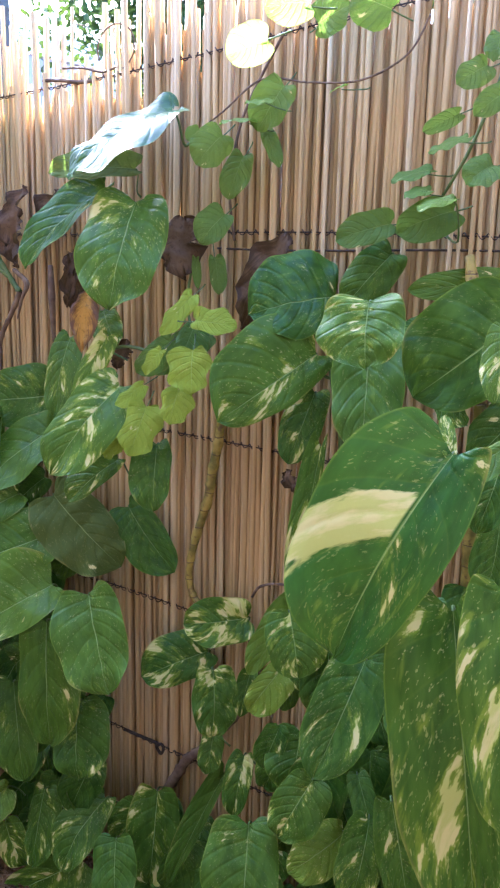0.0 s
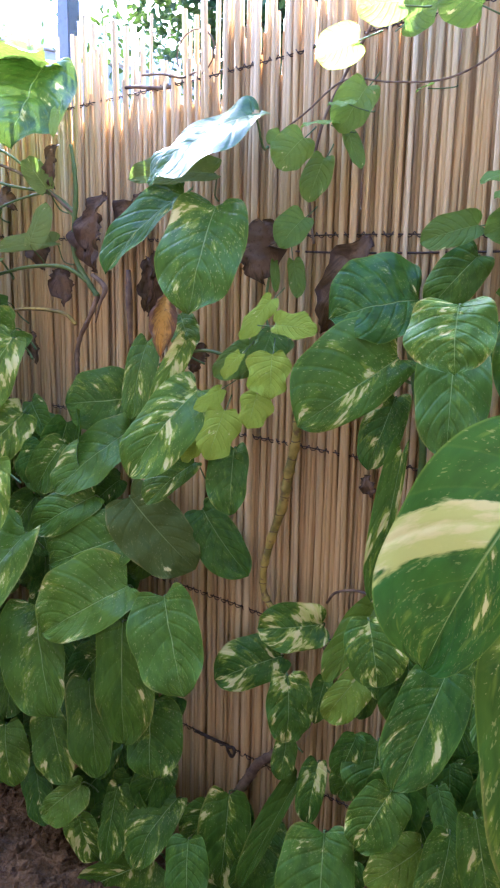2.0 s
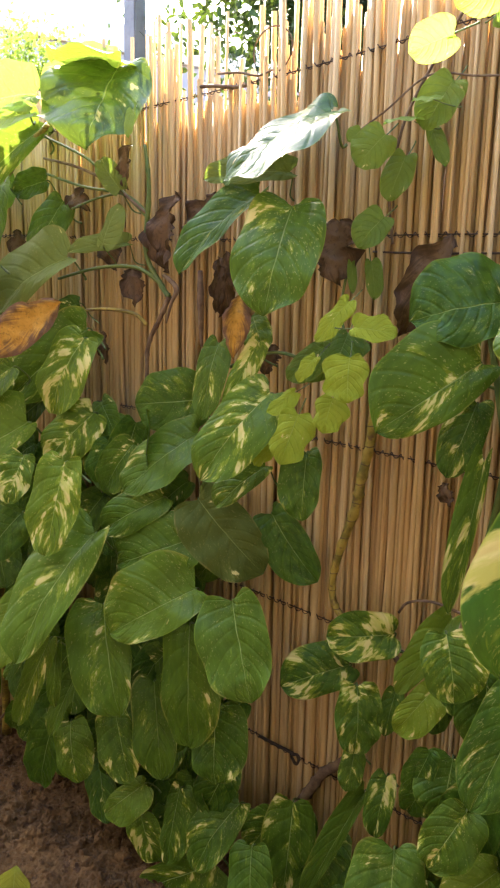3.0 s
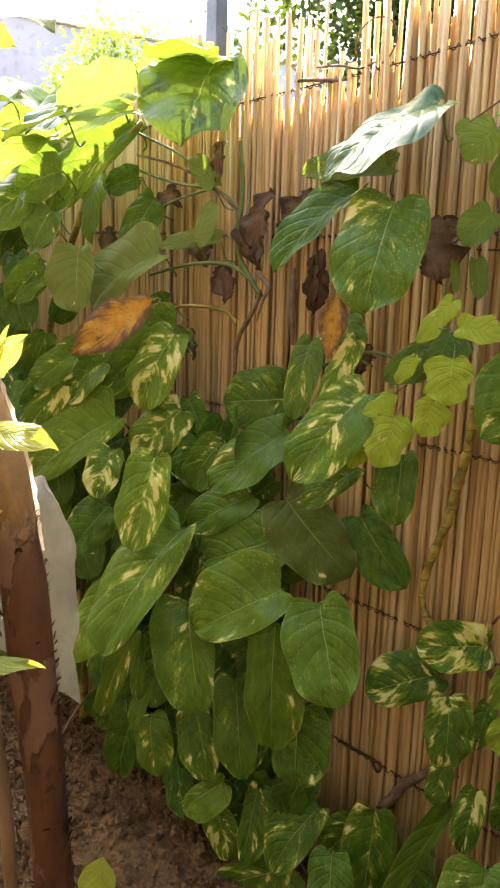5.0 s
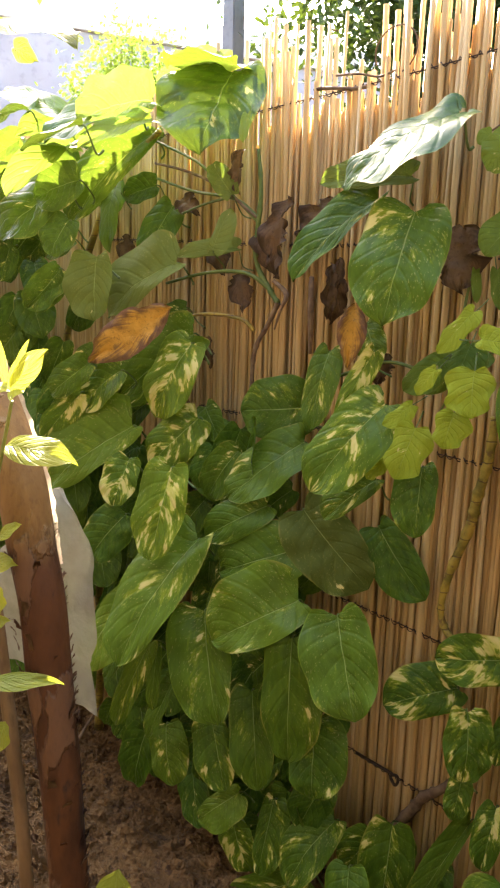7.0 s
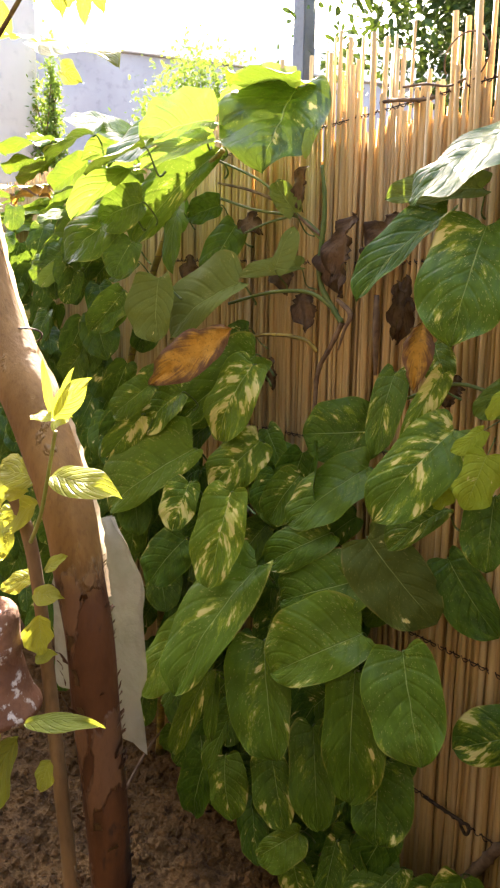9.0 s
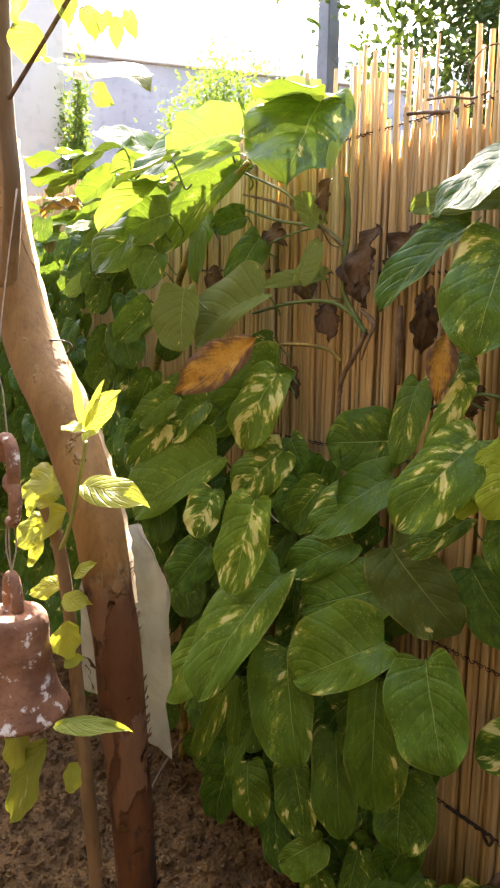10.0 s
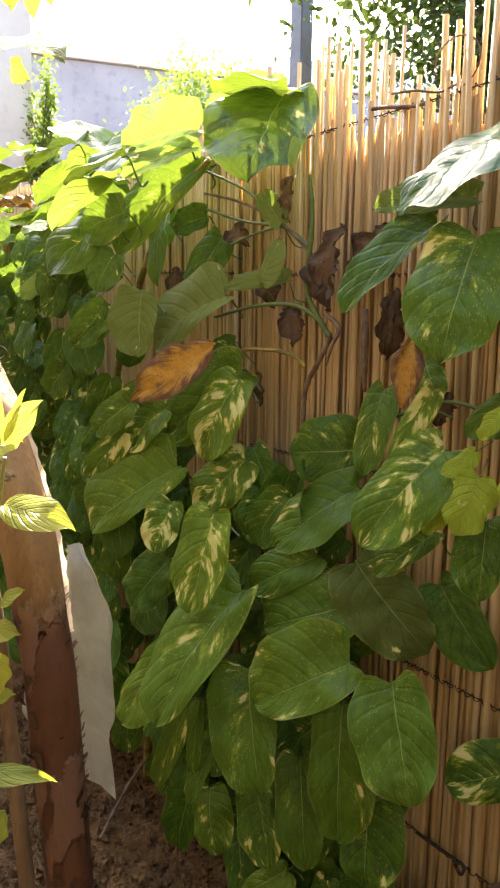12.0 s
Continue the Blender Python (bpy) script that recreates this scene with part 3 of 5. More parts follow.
# loose end of wire with a loop below the top
bm = bmesh.new()
tube(bm, smooth_line([(-0.874, 1.988, 1.842), (-0.823, 1.986, 1.837), (-0.758, 1.988, 1.826), (-0.717, 1.988, 1.823)], 6), 0.0042, 6)
tube(bm, smooth_line([(-0.808, 1.988, 1.862), (-0.744, 1.986, 1.855), (-0.683, 1.987, 1.839), (-0.641, 1.988, 1.845)], 6), 0.0026, 6)
tube(bm, [(-0.64 + 0.055 * math.cos(a), 1.985, 1.885 + 0.05 * math.sin(a)) for a in np.linspace(-1.2, 3.6, 22)], 0.0018, 6)
part("loose_twig", bm, DRYSTEM, fence)
# short hooked tie near the foot
bm = bmesh.new()
tube(bm, smooth_line([(-0.625, 1.985, 0.172), (-0.56, 1.978, 0.176), (-0.505, 1.975, 0.178)], 5), 0.0042, 6)
tube(bm, [(-0.497 + 0.011 * math.cos(a), 1.974 + 0.003 * math.sin(2 * a), 0.166 + 0.013 * math.sin(a)) for a in np.linspace(0, 2 * math.pi, 16)[:-1]], 0.004, 6, closed=True)
part("tie_hook", bm, WIRE, fence)
place_reeds()


# ---- climbing plants on the fence ----
right_vine = thing("pothos", (0.2, 1.97, 0), "large-leaved variegated pothos climbing the reed fence", "climbing plant", "pothos on the fence")
middle_vine = thing("pothos", (-0.7, 1.97, 0), "dense variegated green and cream pothos on the fence", "climbing plant", "pothos on the fence")
hedge_vine = thing("pothos", (-1.8, 1.9, 0), "thick sunlit pothos hanging over the top of the fence", "climbing plant", "pothos on the fence")
climbing_vine = thing("climbing_vine", (0.0, 1.97, 0), "thin vine with light green leaves on the fence", "climbing plant")
dead_leaves = thing("withered_pothos", (-0.5, 1.97, 0), "withered brown and orange leaves hanging on the fence", "dead leaves")


def stem(plant, pts, radii, material, name="stem", sides=8, rings=0.0):
    line = smooth_line(pts, 8)
    r = lerp_list(radii, len(line))
    if rings:
        r = [v * (1.22 if k % 5 == 0 else 0.96) for k, v in enumerate(r)]
    bm = bmesh.new()
    tube(bm, line, r, sides)
    return part(name, bm, material, plant)


# thick yellow stem in the open patch of the fence
stem(middle_vine, [(-0.313, 1.954, 1.120), (-0.318, 1.955, 1.028), (-0.336, 1.956, 0.941), (-0.348, 1.957, 0.871), (-0.386, 1.957, 0.752), (-0.403, 1.963, 0.663), (-0.379, 1.964, 0.608), (-0.319, 1.966, 0.588)], [0.008, 0.011, 0.012, 0.012, 0.010, 0.008, 0.009, 0.008], STEM, rings=1)
stem(right_vine, [(-0.331, 1.978, 0.585), (-0.248, 1.981, 0.549), (-0.212, 1.982, 0.474), (-0.262, 1.977, 0.345), (-0.365, 1.976, 0.213), (-0.411, 1.976, 0.166), (-0.446, 1.976, 0.103), (-0.491, 1.976, 0.027)], [0.006, 0.006, 0.006, 0.008, 0.011, 0.013, 0.014, 0.012], DRYSTEM, rings=1)
stem(right_vine, [(-0.235, 1.979, 0.649), (-0.207, 1.968, 0.685), (-0.147, 1.964, 0.704), (-0.066, 1.955, 0.698)], [0.003, 0.003, 0.003], DRYSTEM, "tendril")
stem(right_vine, [(-0.071, 1.947, 1.289), (-0.040, 1.949, 1.156), (-0.018, 1.952, 1.020), (-0.050, 1.965, 0.825)], [0.006, 0.008, 0.008], PETIOLE)
stem(right_vine, [(0.357, 1.964, -0.250), (0.269, 1.953, 0.540), (0.260, 1.926, 0.922), (0.263, 1.888, 1.199), (0.218, 1.918, 1.413)], [0.014, 0.014, 0.012, 0.009], STEM, rings=1)
# green and dry stems on the upper fence
stem(middle_vine, [(-0.992, 1.920, 1.709), (-0.980, 1.922, 1.601), (-0.993, 1.924, 1.445), (-0.943, 1.926, 1.366), (-0.913, 1.928, 1.332)], [0.004, 0.006, 0.007, 0.007, 0.007], PETIOLE, rings=1)
stem(middle_vine, [(-0.913, 1.928, 1.332), (-0.949, 1.927, 1.271), (-0.995, 1.933, 1.209), (-1.009, 1.938, 1.120), (-1.009, 1.942, 0.835), (-0.926, 1.956, -0.250)], [0.007, 0.006, 0.006, 0.006, 0.008, 0.011], DRYSTEM, rings=1)
stem(middle_vine, [(-1.290, 1.878, 1.274), (-1.139, 1.882, 1.295), (-1.029, 1.908, 1.287), (-0.996, 1.926, 1.257)], [0.004, 0.005, 0.006], STEM, "petiole")
stem(middle_vine, [(-1.288, 1.864, 1.375), (-1.132, 1.881, 1.405), (-1.012, 1.907, 1.405), (-0.943, 1.926, 1.366)], [0.004, 0.005, 0.006], PETIOLE, "petiole")
stem(middle_vine, [(-1.379, 1.900, 1.668), (-1.240, 1.915, 1.626), (-1.081, 1.930, 1.595), (-1.002, 1.938, 1.544)], [0.0035, 0.004, 0.005], PETIOLE, "petiole")
stem(middle_vine, [(-1.387, 1.900, 1.770), (-1.224, 1.908, 1.703), (-1.142, 1.917, 1.647), (-1.055, 1.928, 1.580), (-0.990, 1.930, 1.530)], [0.0035, 0.004, 0.005], PETIOLE, "petiole")
stem(middle_vine, [(-1.376, 1.890, 1.708), (-1.241, 1.902, 1.674), (-1.116, 1.913, 1.623), (-1.000, 1.928, 1.545)], [0.003, 0.004, 0.004], DRYSTEM, "petiole")
stem(middle_vine, [(-1.241, 1.880, 1.563), (-1.171, 1.902, 1.586), (-1.095, 1.925, 1.601)], [0.003, 0.003, 0.004], PETIOLE, "petiole")
stem(middle_vine, [(-0.920, 1.916, 1.387), (-0.877, 1.918, 1.354), (-0.889, 1.912, 1.316), (-0.914, 1.918, 1.265)], [0.005, 0.007, 0.004, 0.002], DRYSTEM, "dry_stem")
stem(middle_vine, [(-0.812, 1.936, 1.398), (-0.805, 1.931, 1.324), (-0.808, 1.939, 1.211)], [0.006, 0.009, 0.004], DRYSTEM, "dry_stem")
stem(middle_vine, [(-0.677, 1.899, 1.172), (-0.562, 1.912, 1.213), (-0.465, 1.926, 1.196), (-0.397, 1.940, 1.166)], [0.004, 0.004, 0.004], PETIOLE, "petiole")
stem(hedge_vine, [(-1.735, 1.909, -0.250), (-1.667, 1.866, 0.424), (-1.843, 1.851, 1.029), (-1.621, 1.875, 1.589), (-1.359, 1.894, 1.795)], [0.016, 0.015, 0.012, 0.008], STEM, rings=1)
# thin vine stems
stem(climbing_vine, [(-0.298, 1.967, 1.451), (-0.304, 1.953, 1.557), (-0.285, 1.952, 1.665), (-0.253, 1.952, 1.737), (-0.178, 1.947, 1.847), (-0.121, 1.947, 1.935)], [0.003, 0.003, 0.003], DRYSTEM)
stem(climbing_vine, [(-0.387, 1.944, 1.672), (-0.312, 1.935, 1.706), (-0.223, 1.936, 1.757), (-0.136, 1.966, 1.749), (-0.026, 1.969, 1.741), (0.062, 1.971, 1.775), (0.101, 1.971, 1.837)], [0.002, 0.002, 0.002], DRYSTEM)
stem(climbing_vine, [(0.004, 1.968, 1.449), (0.115, 1.948, 1.479), (0.192, 1.915, 1.565), (0.244, 1.903, 1.681), (0.283, 1.902, 1.802)], [0.002, 0.003, 0.003], PETIOLE)
stem(climbing_vine, [(-0.374, 1.925, 1.417), (-0.383, 1.915, 1.317), (-0.364, 1.906, 1.227), (-0.413, 1.895, 1.111)], [0.003, 0.003, 0.002], PETIOLE)


def fill_leaves(plant, count, xr, yr, zr, size, seed, cream=0.25, keep=None, up=0.3, turn=0.45):
    """Leaves that close the depth of a dense plant behind its outer leaves, coloured dark to paint the shade in its
    gaps.
    """
    rnd = random.Random(seed)
    made = 0
    while made < count:
        x, y, z = rnd.uniform(*xr), rnd.uniform(*yr), rnd.uniform(*zr)
        if keep and not keep(x, y, z):
            continue
        length = rnd.uniform(*size)
        d = Vector((rnd.gauss(-0.15, 0.5), rnd.gauss(-0.25, 0.15), -1)).normalized()
        n = Vector((rnd.gauss(turn, 0.4), -1, rnd.gauss(up, 0.3)))
        ob = leaf(plant, "p", (x, y, z), tuple(Vector((x, y, z)) + d * length), length * rnd.uniform(0.60, 0.82), tuple(n), max(0.0, rnd.gauss(cream, 0.15)) * 0.6, max(0.0, rnd.gauss(0.02, 0.05)), rnd.uniform(0.03, 0.1), rnd.uniform(0.1, 0.3), stalk=False)
        made += 1


fill_leaves(middle_vine, 95, (-1.5, -0.62), (1.80, 1.94), (-0.02, 1.05), (0.11, 0.18), 31, 0.15)
fill_leaves(middle_vine, 70, (-1.55, -0.80), (1.90, 1.96), (-0.15, 0.98), (0.12, 0.17), 37, 0.05)
fill_leaves(right_vine, 40, (0.0, 0.5), (1.90, 1.96), (-0.12, 0.62), (0.12, 0.17), 38, 0.05)
fill_leaves(hedge_vine, 60, (-2.9, -1.5), (1.72, 1.93), (0.0, 0.45), (0.10, 0.16), 39, 0.1, turn=1.0)
fill_leaves(right_vine, 60, (-0.12, 0.5), (1.80, 1.94), (-0.10, 0.75), (0.10, 0.17), 32, 0.15)
fill_leaves(right_vine, 14, (-0.62, -0.12), (1.88, 1.94), (-0.16, 0.06), (0.10, 0.15), 36, 0.2)
fill_leaves(right_vine, 10, (0.12, 0.5), (1.86, 1.94), (0.75, 1.25), (0.12, 0.17), 33, 0.08)
fill_leaves(hedge_vine, 400, (-3.4, -1.42), (1.60, 1.76), (0.30, 1.72), (0.09, 0.16), 34, 0.25, turn=1.5, keep=lambda x, y, z: not (x > -1.7 and z > 1.25) and not (x > -2.2 and z > 1.58))
fill_leaves(hedge_vine, 110, (-4.2, -1.4), (1.82, 1.94), (0.2, 1.75), (0.10, 0.16), 35, 0.1, turn=1.2, keep=lambda x, y, z: not (x > -1.6 and z > 1.2))
# canopy along the top of the fence, open to the sun; lighter colour adds to the sunlit look
rnd = random.Random(41)
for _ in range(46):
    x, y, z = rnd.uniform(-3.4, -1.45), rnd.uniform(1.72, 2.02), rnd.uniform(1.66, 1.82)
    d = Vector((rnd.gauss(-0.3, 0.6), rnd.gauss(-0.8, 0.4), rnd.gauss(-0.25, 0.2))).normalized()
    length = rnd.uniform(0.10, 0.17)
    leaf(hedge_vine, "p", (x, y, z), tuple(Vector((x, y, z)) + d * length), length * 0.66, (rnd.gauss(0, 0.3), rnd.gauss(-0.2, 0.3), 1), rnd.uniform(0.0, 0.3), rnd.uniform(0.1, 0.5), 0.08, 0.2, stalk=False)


# ---- sapling with peeling bark, sheet, clay bell ----
sapling = thing("sapling", (-0.51, 1.07, 0), "young tree with smooth red-brown peeling bark and yellow-green leaves", "tree")
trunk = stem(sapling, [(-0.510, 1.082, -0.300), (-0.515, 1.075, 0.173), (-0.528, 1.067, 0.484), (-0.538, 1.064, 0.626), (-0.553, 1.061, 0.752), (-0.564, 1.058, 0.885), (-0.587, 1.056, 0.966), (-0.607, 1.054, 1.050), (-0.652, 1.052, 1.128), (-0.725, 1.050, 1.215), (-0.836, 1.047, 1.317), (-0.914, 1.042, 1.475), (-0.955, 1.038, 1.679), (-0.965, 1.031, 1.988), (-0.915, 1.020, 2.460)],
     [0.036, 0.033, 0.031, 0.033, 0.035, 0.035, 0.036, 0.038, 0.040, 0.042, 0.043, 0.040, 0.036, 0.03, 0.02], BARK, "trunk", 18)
stem(sapling, [(-0.871, 1.024, 1.415), (-0.800, 1.012, 1.550), (-0.803, 1.009, 1.662), (-0.801, 1.007, 1.771), (-0.771, 1.003, 1.962)], [0.016, 0.014, 0.013, 0.012, 0.01], BARK_PALE, "limb", 10)
stem(sapling, [(-0.622, 1.042, -0.300), (-0.617, 1.043, 0.184), (-0.614, 1.038, 0.439), (-0.629, 1.034, 0.605), (-0.652, 1.030, 0.792), (-0.668, 1.026, 0.929), (-0.700, 1.024, 1.022), (-0.730, 1.013, 1.073)], [0.013, 0.012, 0.012, 0.012, 0.011, 0.010, 0.011, 0.008], BARK_PALE, "side_stem", 10)
stem(sapling, [(-0.566, 0.975, 1.047), (-0.528, 0.974, 1.093), (-0.497, 0.973, 1.153), (-0.468, 0.972, 1.214)], [0.0032, 0.0028, 0.0024], SHOOT, "shoot")
stem(sapling, [(-0.654, 0.991, 0.737), (-0.712, 0.950, 0.742), (-0.800, 0.929, 0.753)], [0.0035, 0.003, 0.002], DRYSTEM, "shoot")
stem(sapling, [(-0.787, 1.009, 1.691), (-0.693, 0.999, 1.704), (-0.553, 1.009, 1.766), (-0.453, 1.018, 1.827)], [0.004, 0.003, 0.003], DRYSTEM, "shoot")


def bark_flakes():
    """Curled strips of peeling bark on the trunk."""
    rnd = random.Random(9)
    for k in range(130):
        z = rnd.uniform(0.05, 1.02)
        x = float(np.interp(z, [0.193, 0.504, 0.772, 0.986, 1.147], [-0.513, -0.527, -0.552, -0.588, -0.653]))
        a = rnd.choice((rnd.gauss(0.90, 0.22), rnd.gauss(0.90, 0.22), rnd.gauss(-1.2, 0.9)))
        r = 0.036
        out = Vector((math.cos(a), math.sin(a), 0))
        c = Vector((x, 1.056, z - 0.02)) + out * r
        side = Vector((-out.y, out.x, 0))
        bm = bmesh.new()
        h, w = rnd.uniform(0.008, 0.032), rnd.uniform(0.003, 0.010)
        grid = []
        for i in range(5):
            s = i / 4
            grid.append([bm.verts.new(c + Vector((0, 0, (s - 0.5) * h)) + side * (j * w * (1 - 0.4 * s) + rnd.gauss(0, 0.0008)) + out * (0.001 + 0.008 * s * s + rnd.gauss(0, 0.0006))) for j in (-1, 0, 1)])
        for i in range(4):
            for j in range(2):
                bm.faces.new((grid[i][j], grid[i][j + 1], grid[i + 1][j + 1], grid[i + 1][j]))
        bmesh.ops.solidify(bm, geom=bm.faces[:], thickness=0.0012)
        part("bark_flake", bm, BARK_PALE if k % 3 == 0 else BARK, trunk)


bark_flakes()

# added pale translucent ribbon that imitates the sun's rim light on the trunk edge
spine = smooth_line([(-0.580, 1.057, 0.935), (-0.587, 1.056, 0.966), (-0.607, 1.054, 1.050), (-0.652, 1.052, 1.128), (-0.725, 1.050, 1.215), (-0.836, 1.047, 1.317), (-0.914, 1.042, 1.475), (-0.955, 1.038, 1.679)], 8)
bm = bmesh.new()
rows = []
bm.loops.layers.uv.verify()
girth = lerp_list([0.035, 0.036, 0.038, 0.040, 0.042, 0.043, 0.040, 0.036], len(spine))
for k in range(len(spine) - 1):
    edge = (spine[k + 1] - spine[k]).normalized().cross(Vector((-0.865, 0.424, -0.27))).normalized()
    edge = edge if edge.y > 0 else -edge
    reach = girth[k] + 0.0022 + 0.0018 * noise.noise(Vector((k * 0.9, 2.0, 0))) + 0.0012 * math.sin(k * 2.3)
    rows.append([bm.verts.new(spine[k] + edge * r + Vector((0.0, 0.002 * i, 0.0))) for i, r in enumerate((girth[k] - 0.004, girth[k] - 0.001, reach))])
for a, b in zip(rows, rows[1:]):
    for i in range(2):
        bm.faces.new((a[i], a[i + 1], b[i + 1], b[i]))
part("rim_light_strip", bm, RIM_GLOW, trunk, "pale translucent strip standing in for the sunlit rim of the trunk")

# thin wire tied round the trunk
bm = bmesh.new()
tube(bm, [(-0.838 + 0.046 * math.cos(a), 1.07 + 0.046 * math.sin(a), 1.307 + 0.02 * math.cos(a)) for a in np.linspace(0, 2 * math.pi, 28)[:-1]], 0.0016, 5, closed=True)
part("wire_tie", bm, WIRE, trunk)


# clear plastic sheet hanging behind the trunk
def make_sheet():
    bm = bmesh.new()
    heights = np.linspace(1.06, 0.68, 30)
    left = np.interp(heights, [0.68, 0.8, 0.9, 1.0, 1.06], [-1.00, -0.985, -0.98, -0.84, -0.785])
    right = np.interp(heights, [0.68, 0.71, 0.758, 0.773, 0.806, 0.864, 0.9215, 0.979, 1.027, 1.06], [-0.669, -0.675, -0.697, -0.687, -0.675, -0.673, -0.681, -0.697, -0.731, -0.775])
    rows = []
    for h, a, b in zip(heights, left, right):
        row = []
        for k in range(22):
            s = k / 21
            x = a + (b - a) * s + 0.072
            y = 1.175 + 0.012 * math.sin(9 * s + 6 * h) + 0.012 * noise.noise(Vector((x * 30, h * 9, 0))) + 0.008 * abs(noise.noise(Vector((x * 40 + 12 * h, h * 14, 2))))
            row.append(bm.verts.new((x + 0.004 * noise.noise(Vector((h * 30, s, 4))), y, h - 0.026 + 0.012 * noise.noise(Vector((x * 18, h, 8))))))
        rows.append(row)
    for i in range(29):
        for k in range(21):
            bm.faces.new((rows[i][k], rows[i][k + 1], rows[i + 1][k + 1], rows[i + 1][k]))
    bm.transform(Matrix.Translation((0.006, -0.014, -0.018)))
    ob = part("plastic_sheet", bm, SHEET, None)
    tagged(ob, "crumpled translucent white plastic sheet tied behind the sapling", "plastic sheet")


make_sheet()


def lathe(profile, centre, sides=40):
    bm = bmesh.new()
    rings = []
    for r, z in profile:
        rings.append([bm.verts.new((centre[0] + r * math.cos(a), centre[1] + r * math.sin(a), centre[2] + z)) for a in (2 * math.pi * k / sides for k in range(sides))])
    for a, b in zip(rings, rings[1:]):
        for k in range(sides):
            bm.faces.new((a[k], a[(k + 1) % sides], b[(k + 1) % sides], b[k]))
    bmesh.ops.recalc_face_normals(bm, faces=bm.faces)
    return bm


bell_at = (-0.772, 0.9, 0.80)
bell = thing("clay_bell", bell_at, "terracotta garden bell with white lime stains hung on twine", "hanging bell")
part("body", lathe([(0.074, 0.004), (0.082, 0.003), (0.080, 0.010), (0.070, 0.026), (0.062, 0.052), (0.057, 0.074), (0.0535, 0.09), (0.0555, 0.096), (0.053, 0.101), (0.0555, 0.107), (0.053, 0.112), (0.053, 0.145), (0.050, 0.158), (0.044, 0.166), (0.036, 0.164), (0.032, 0.155), (0.012, 0.15), (0.0, 0.15)], bell_at), CLAY, bell)
bm = bmesh.new()
loop = [(-0.772 + 0.020 * math.cos(a), 0.9, 0.985 + 0.038 * math.sin(a)) for a in np.linspace(-0.35, math.pi + 0.35, 18)]
tube(bm, loop, 0.0095, 12)
part("handle", bm, CLAY, bell)
bm = bmesh.new()
line = smooth_line([(-0.768, 0.9, 1.112), (-0.752, 0.9, 1.115), (-0.742, 0.9, 1.14), (-0.744, 0.9, 1.165), (-0.757, 0.9, 1.178), (-0.764, 0.9, 1.172), (-0.756, 0.9, 1.165), (-0.747, 0.9, 1.178), (-0.743, 0.9, 1.20), (-0.748, 0.9, 1.225), (-0.764, 0.9, 1.237), (-0.785, 0.9, 1.23), (-0.792, 0.9, 1.20)], 5)
tube(bm, line, lerp_list([0.0085, 0.010, 0.010, 0.010, 0.009], len(line)), 12)
part("hook", bm, CLAY, bell, "curved terracotta hook")
bm = bmesh.new()
for k in range(7):
    dx = 0.004 * math.sin(k * 2.1)
    tube(bm, smooth_line([(-0.770 + dx, 0.9 + 0.004 * math.cos(k * 2.1), 1.115), (-0.771 + 2.2 * dx, 0.9 + 0.009 * math.cos(k * 2.1), 1.07), (-0.772 + 0.6 * dx, 0.9, 1.03), (-0.772 + 3.0 * dx, 0.9, 1.005)], 4), 0.0012, 5)
part("twine", bm, ROPE, bell)
bm = bmesh.new()
tube(bm, smooth_line([(-0.762, 0.9, 1.236), (-0.772, 0.9, 1.30), (-0.783, 0.9, 1.37), (-0.82, 0.95, 1.6)], 5), 0.0012, 5)
part("string", bm, ROPE, bell)

bell.location += Vector((0.081, 0.047, -0.048))

# dead twigs on the soil
twig = thing("fallen_twig", (-1.5, 1.6, -0.22), "thin dry brown twig lying on the soil", "twig")
stem(twig, [(-1.50, 1.60, -0.20), (-1.56, 1.70, -0.15), (-1.62, 1.80, -0.12), (-1.68, 1.92, -0.10)], [0.005, 0.005, 0.003], DRYSTEM, "shaft")

# ---- leaves, one by one ----
leaf(right_vine, "p", (-0.099, 1.755, 0.256), (-0.062, 1.675, 0.076), 0.157, (0.37, -0.82, 0.44), 0.06, 0.10, 0.07, 0.19, skew=0.07)
leaf(right_vine, "g", (0.316, 1.536, 1.133), (0.178, 1.499, 0.819), 0.201, (0.15, -0.99, 0.05), 0.14, 0.02, 0.09, 0.18, skew=0.13)
leaf(right_vine, "p", (0.374, 1.605, 1.142), (0.309, 1.560, 1.093), 0.042, (0.27, -0.86, 0.43), 0.04, 0.20, 0.09, 0.19, skew=-0.16)
leaf(right_vine, "p", (0.312, 1.539, 1.133), (0.294, 1.562, 1.181), 0.023, (0.30, -0.81, 0.51), 0.87, 0.15, 0.06, 0.19, skew=-0.08)
leaf(right_vine, "p", (0.116, 1.717, 1.330), (0.131, 1.678, 1.223), 0.144, (0.10, -0.93, 0.35), 0.23, 0.15, 0.10, 0.16, skew=0.05)
leaf(right_vine, "p", (-0.063, 1.904, 1.225), (-0.196, 1.754, 1.094), 0.171, (0.64, -0.74, 0.21), 0.29, 0.12, 0.08, 0.14, skew=0.19)
leaf(right_vine, "p", (-0.046, 1.946, 1.338), (-0.184, 1.840, 1.298), 0.182, (0.47, -0.77, 0.43), 0.12, 0.02, 0.11, 0.13, skew=0.10)
leaf(right_vine, "p", (0.059, 1.966, 1.421), (-0.017, 1.927, 1.319), 0.091, (0.33, -0.94, 0.11), 0.04, 0.08, 0.09, 0.07, skew=0.01)
leaf(right_vine, "p", (0.280, 1.972, 1.369), (0.118, 1.891, 1.352), 0.058, (0.43, -0.89, 0.13), 0.04, 0.22, 0.09, 0.12, skew=0.03)
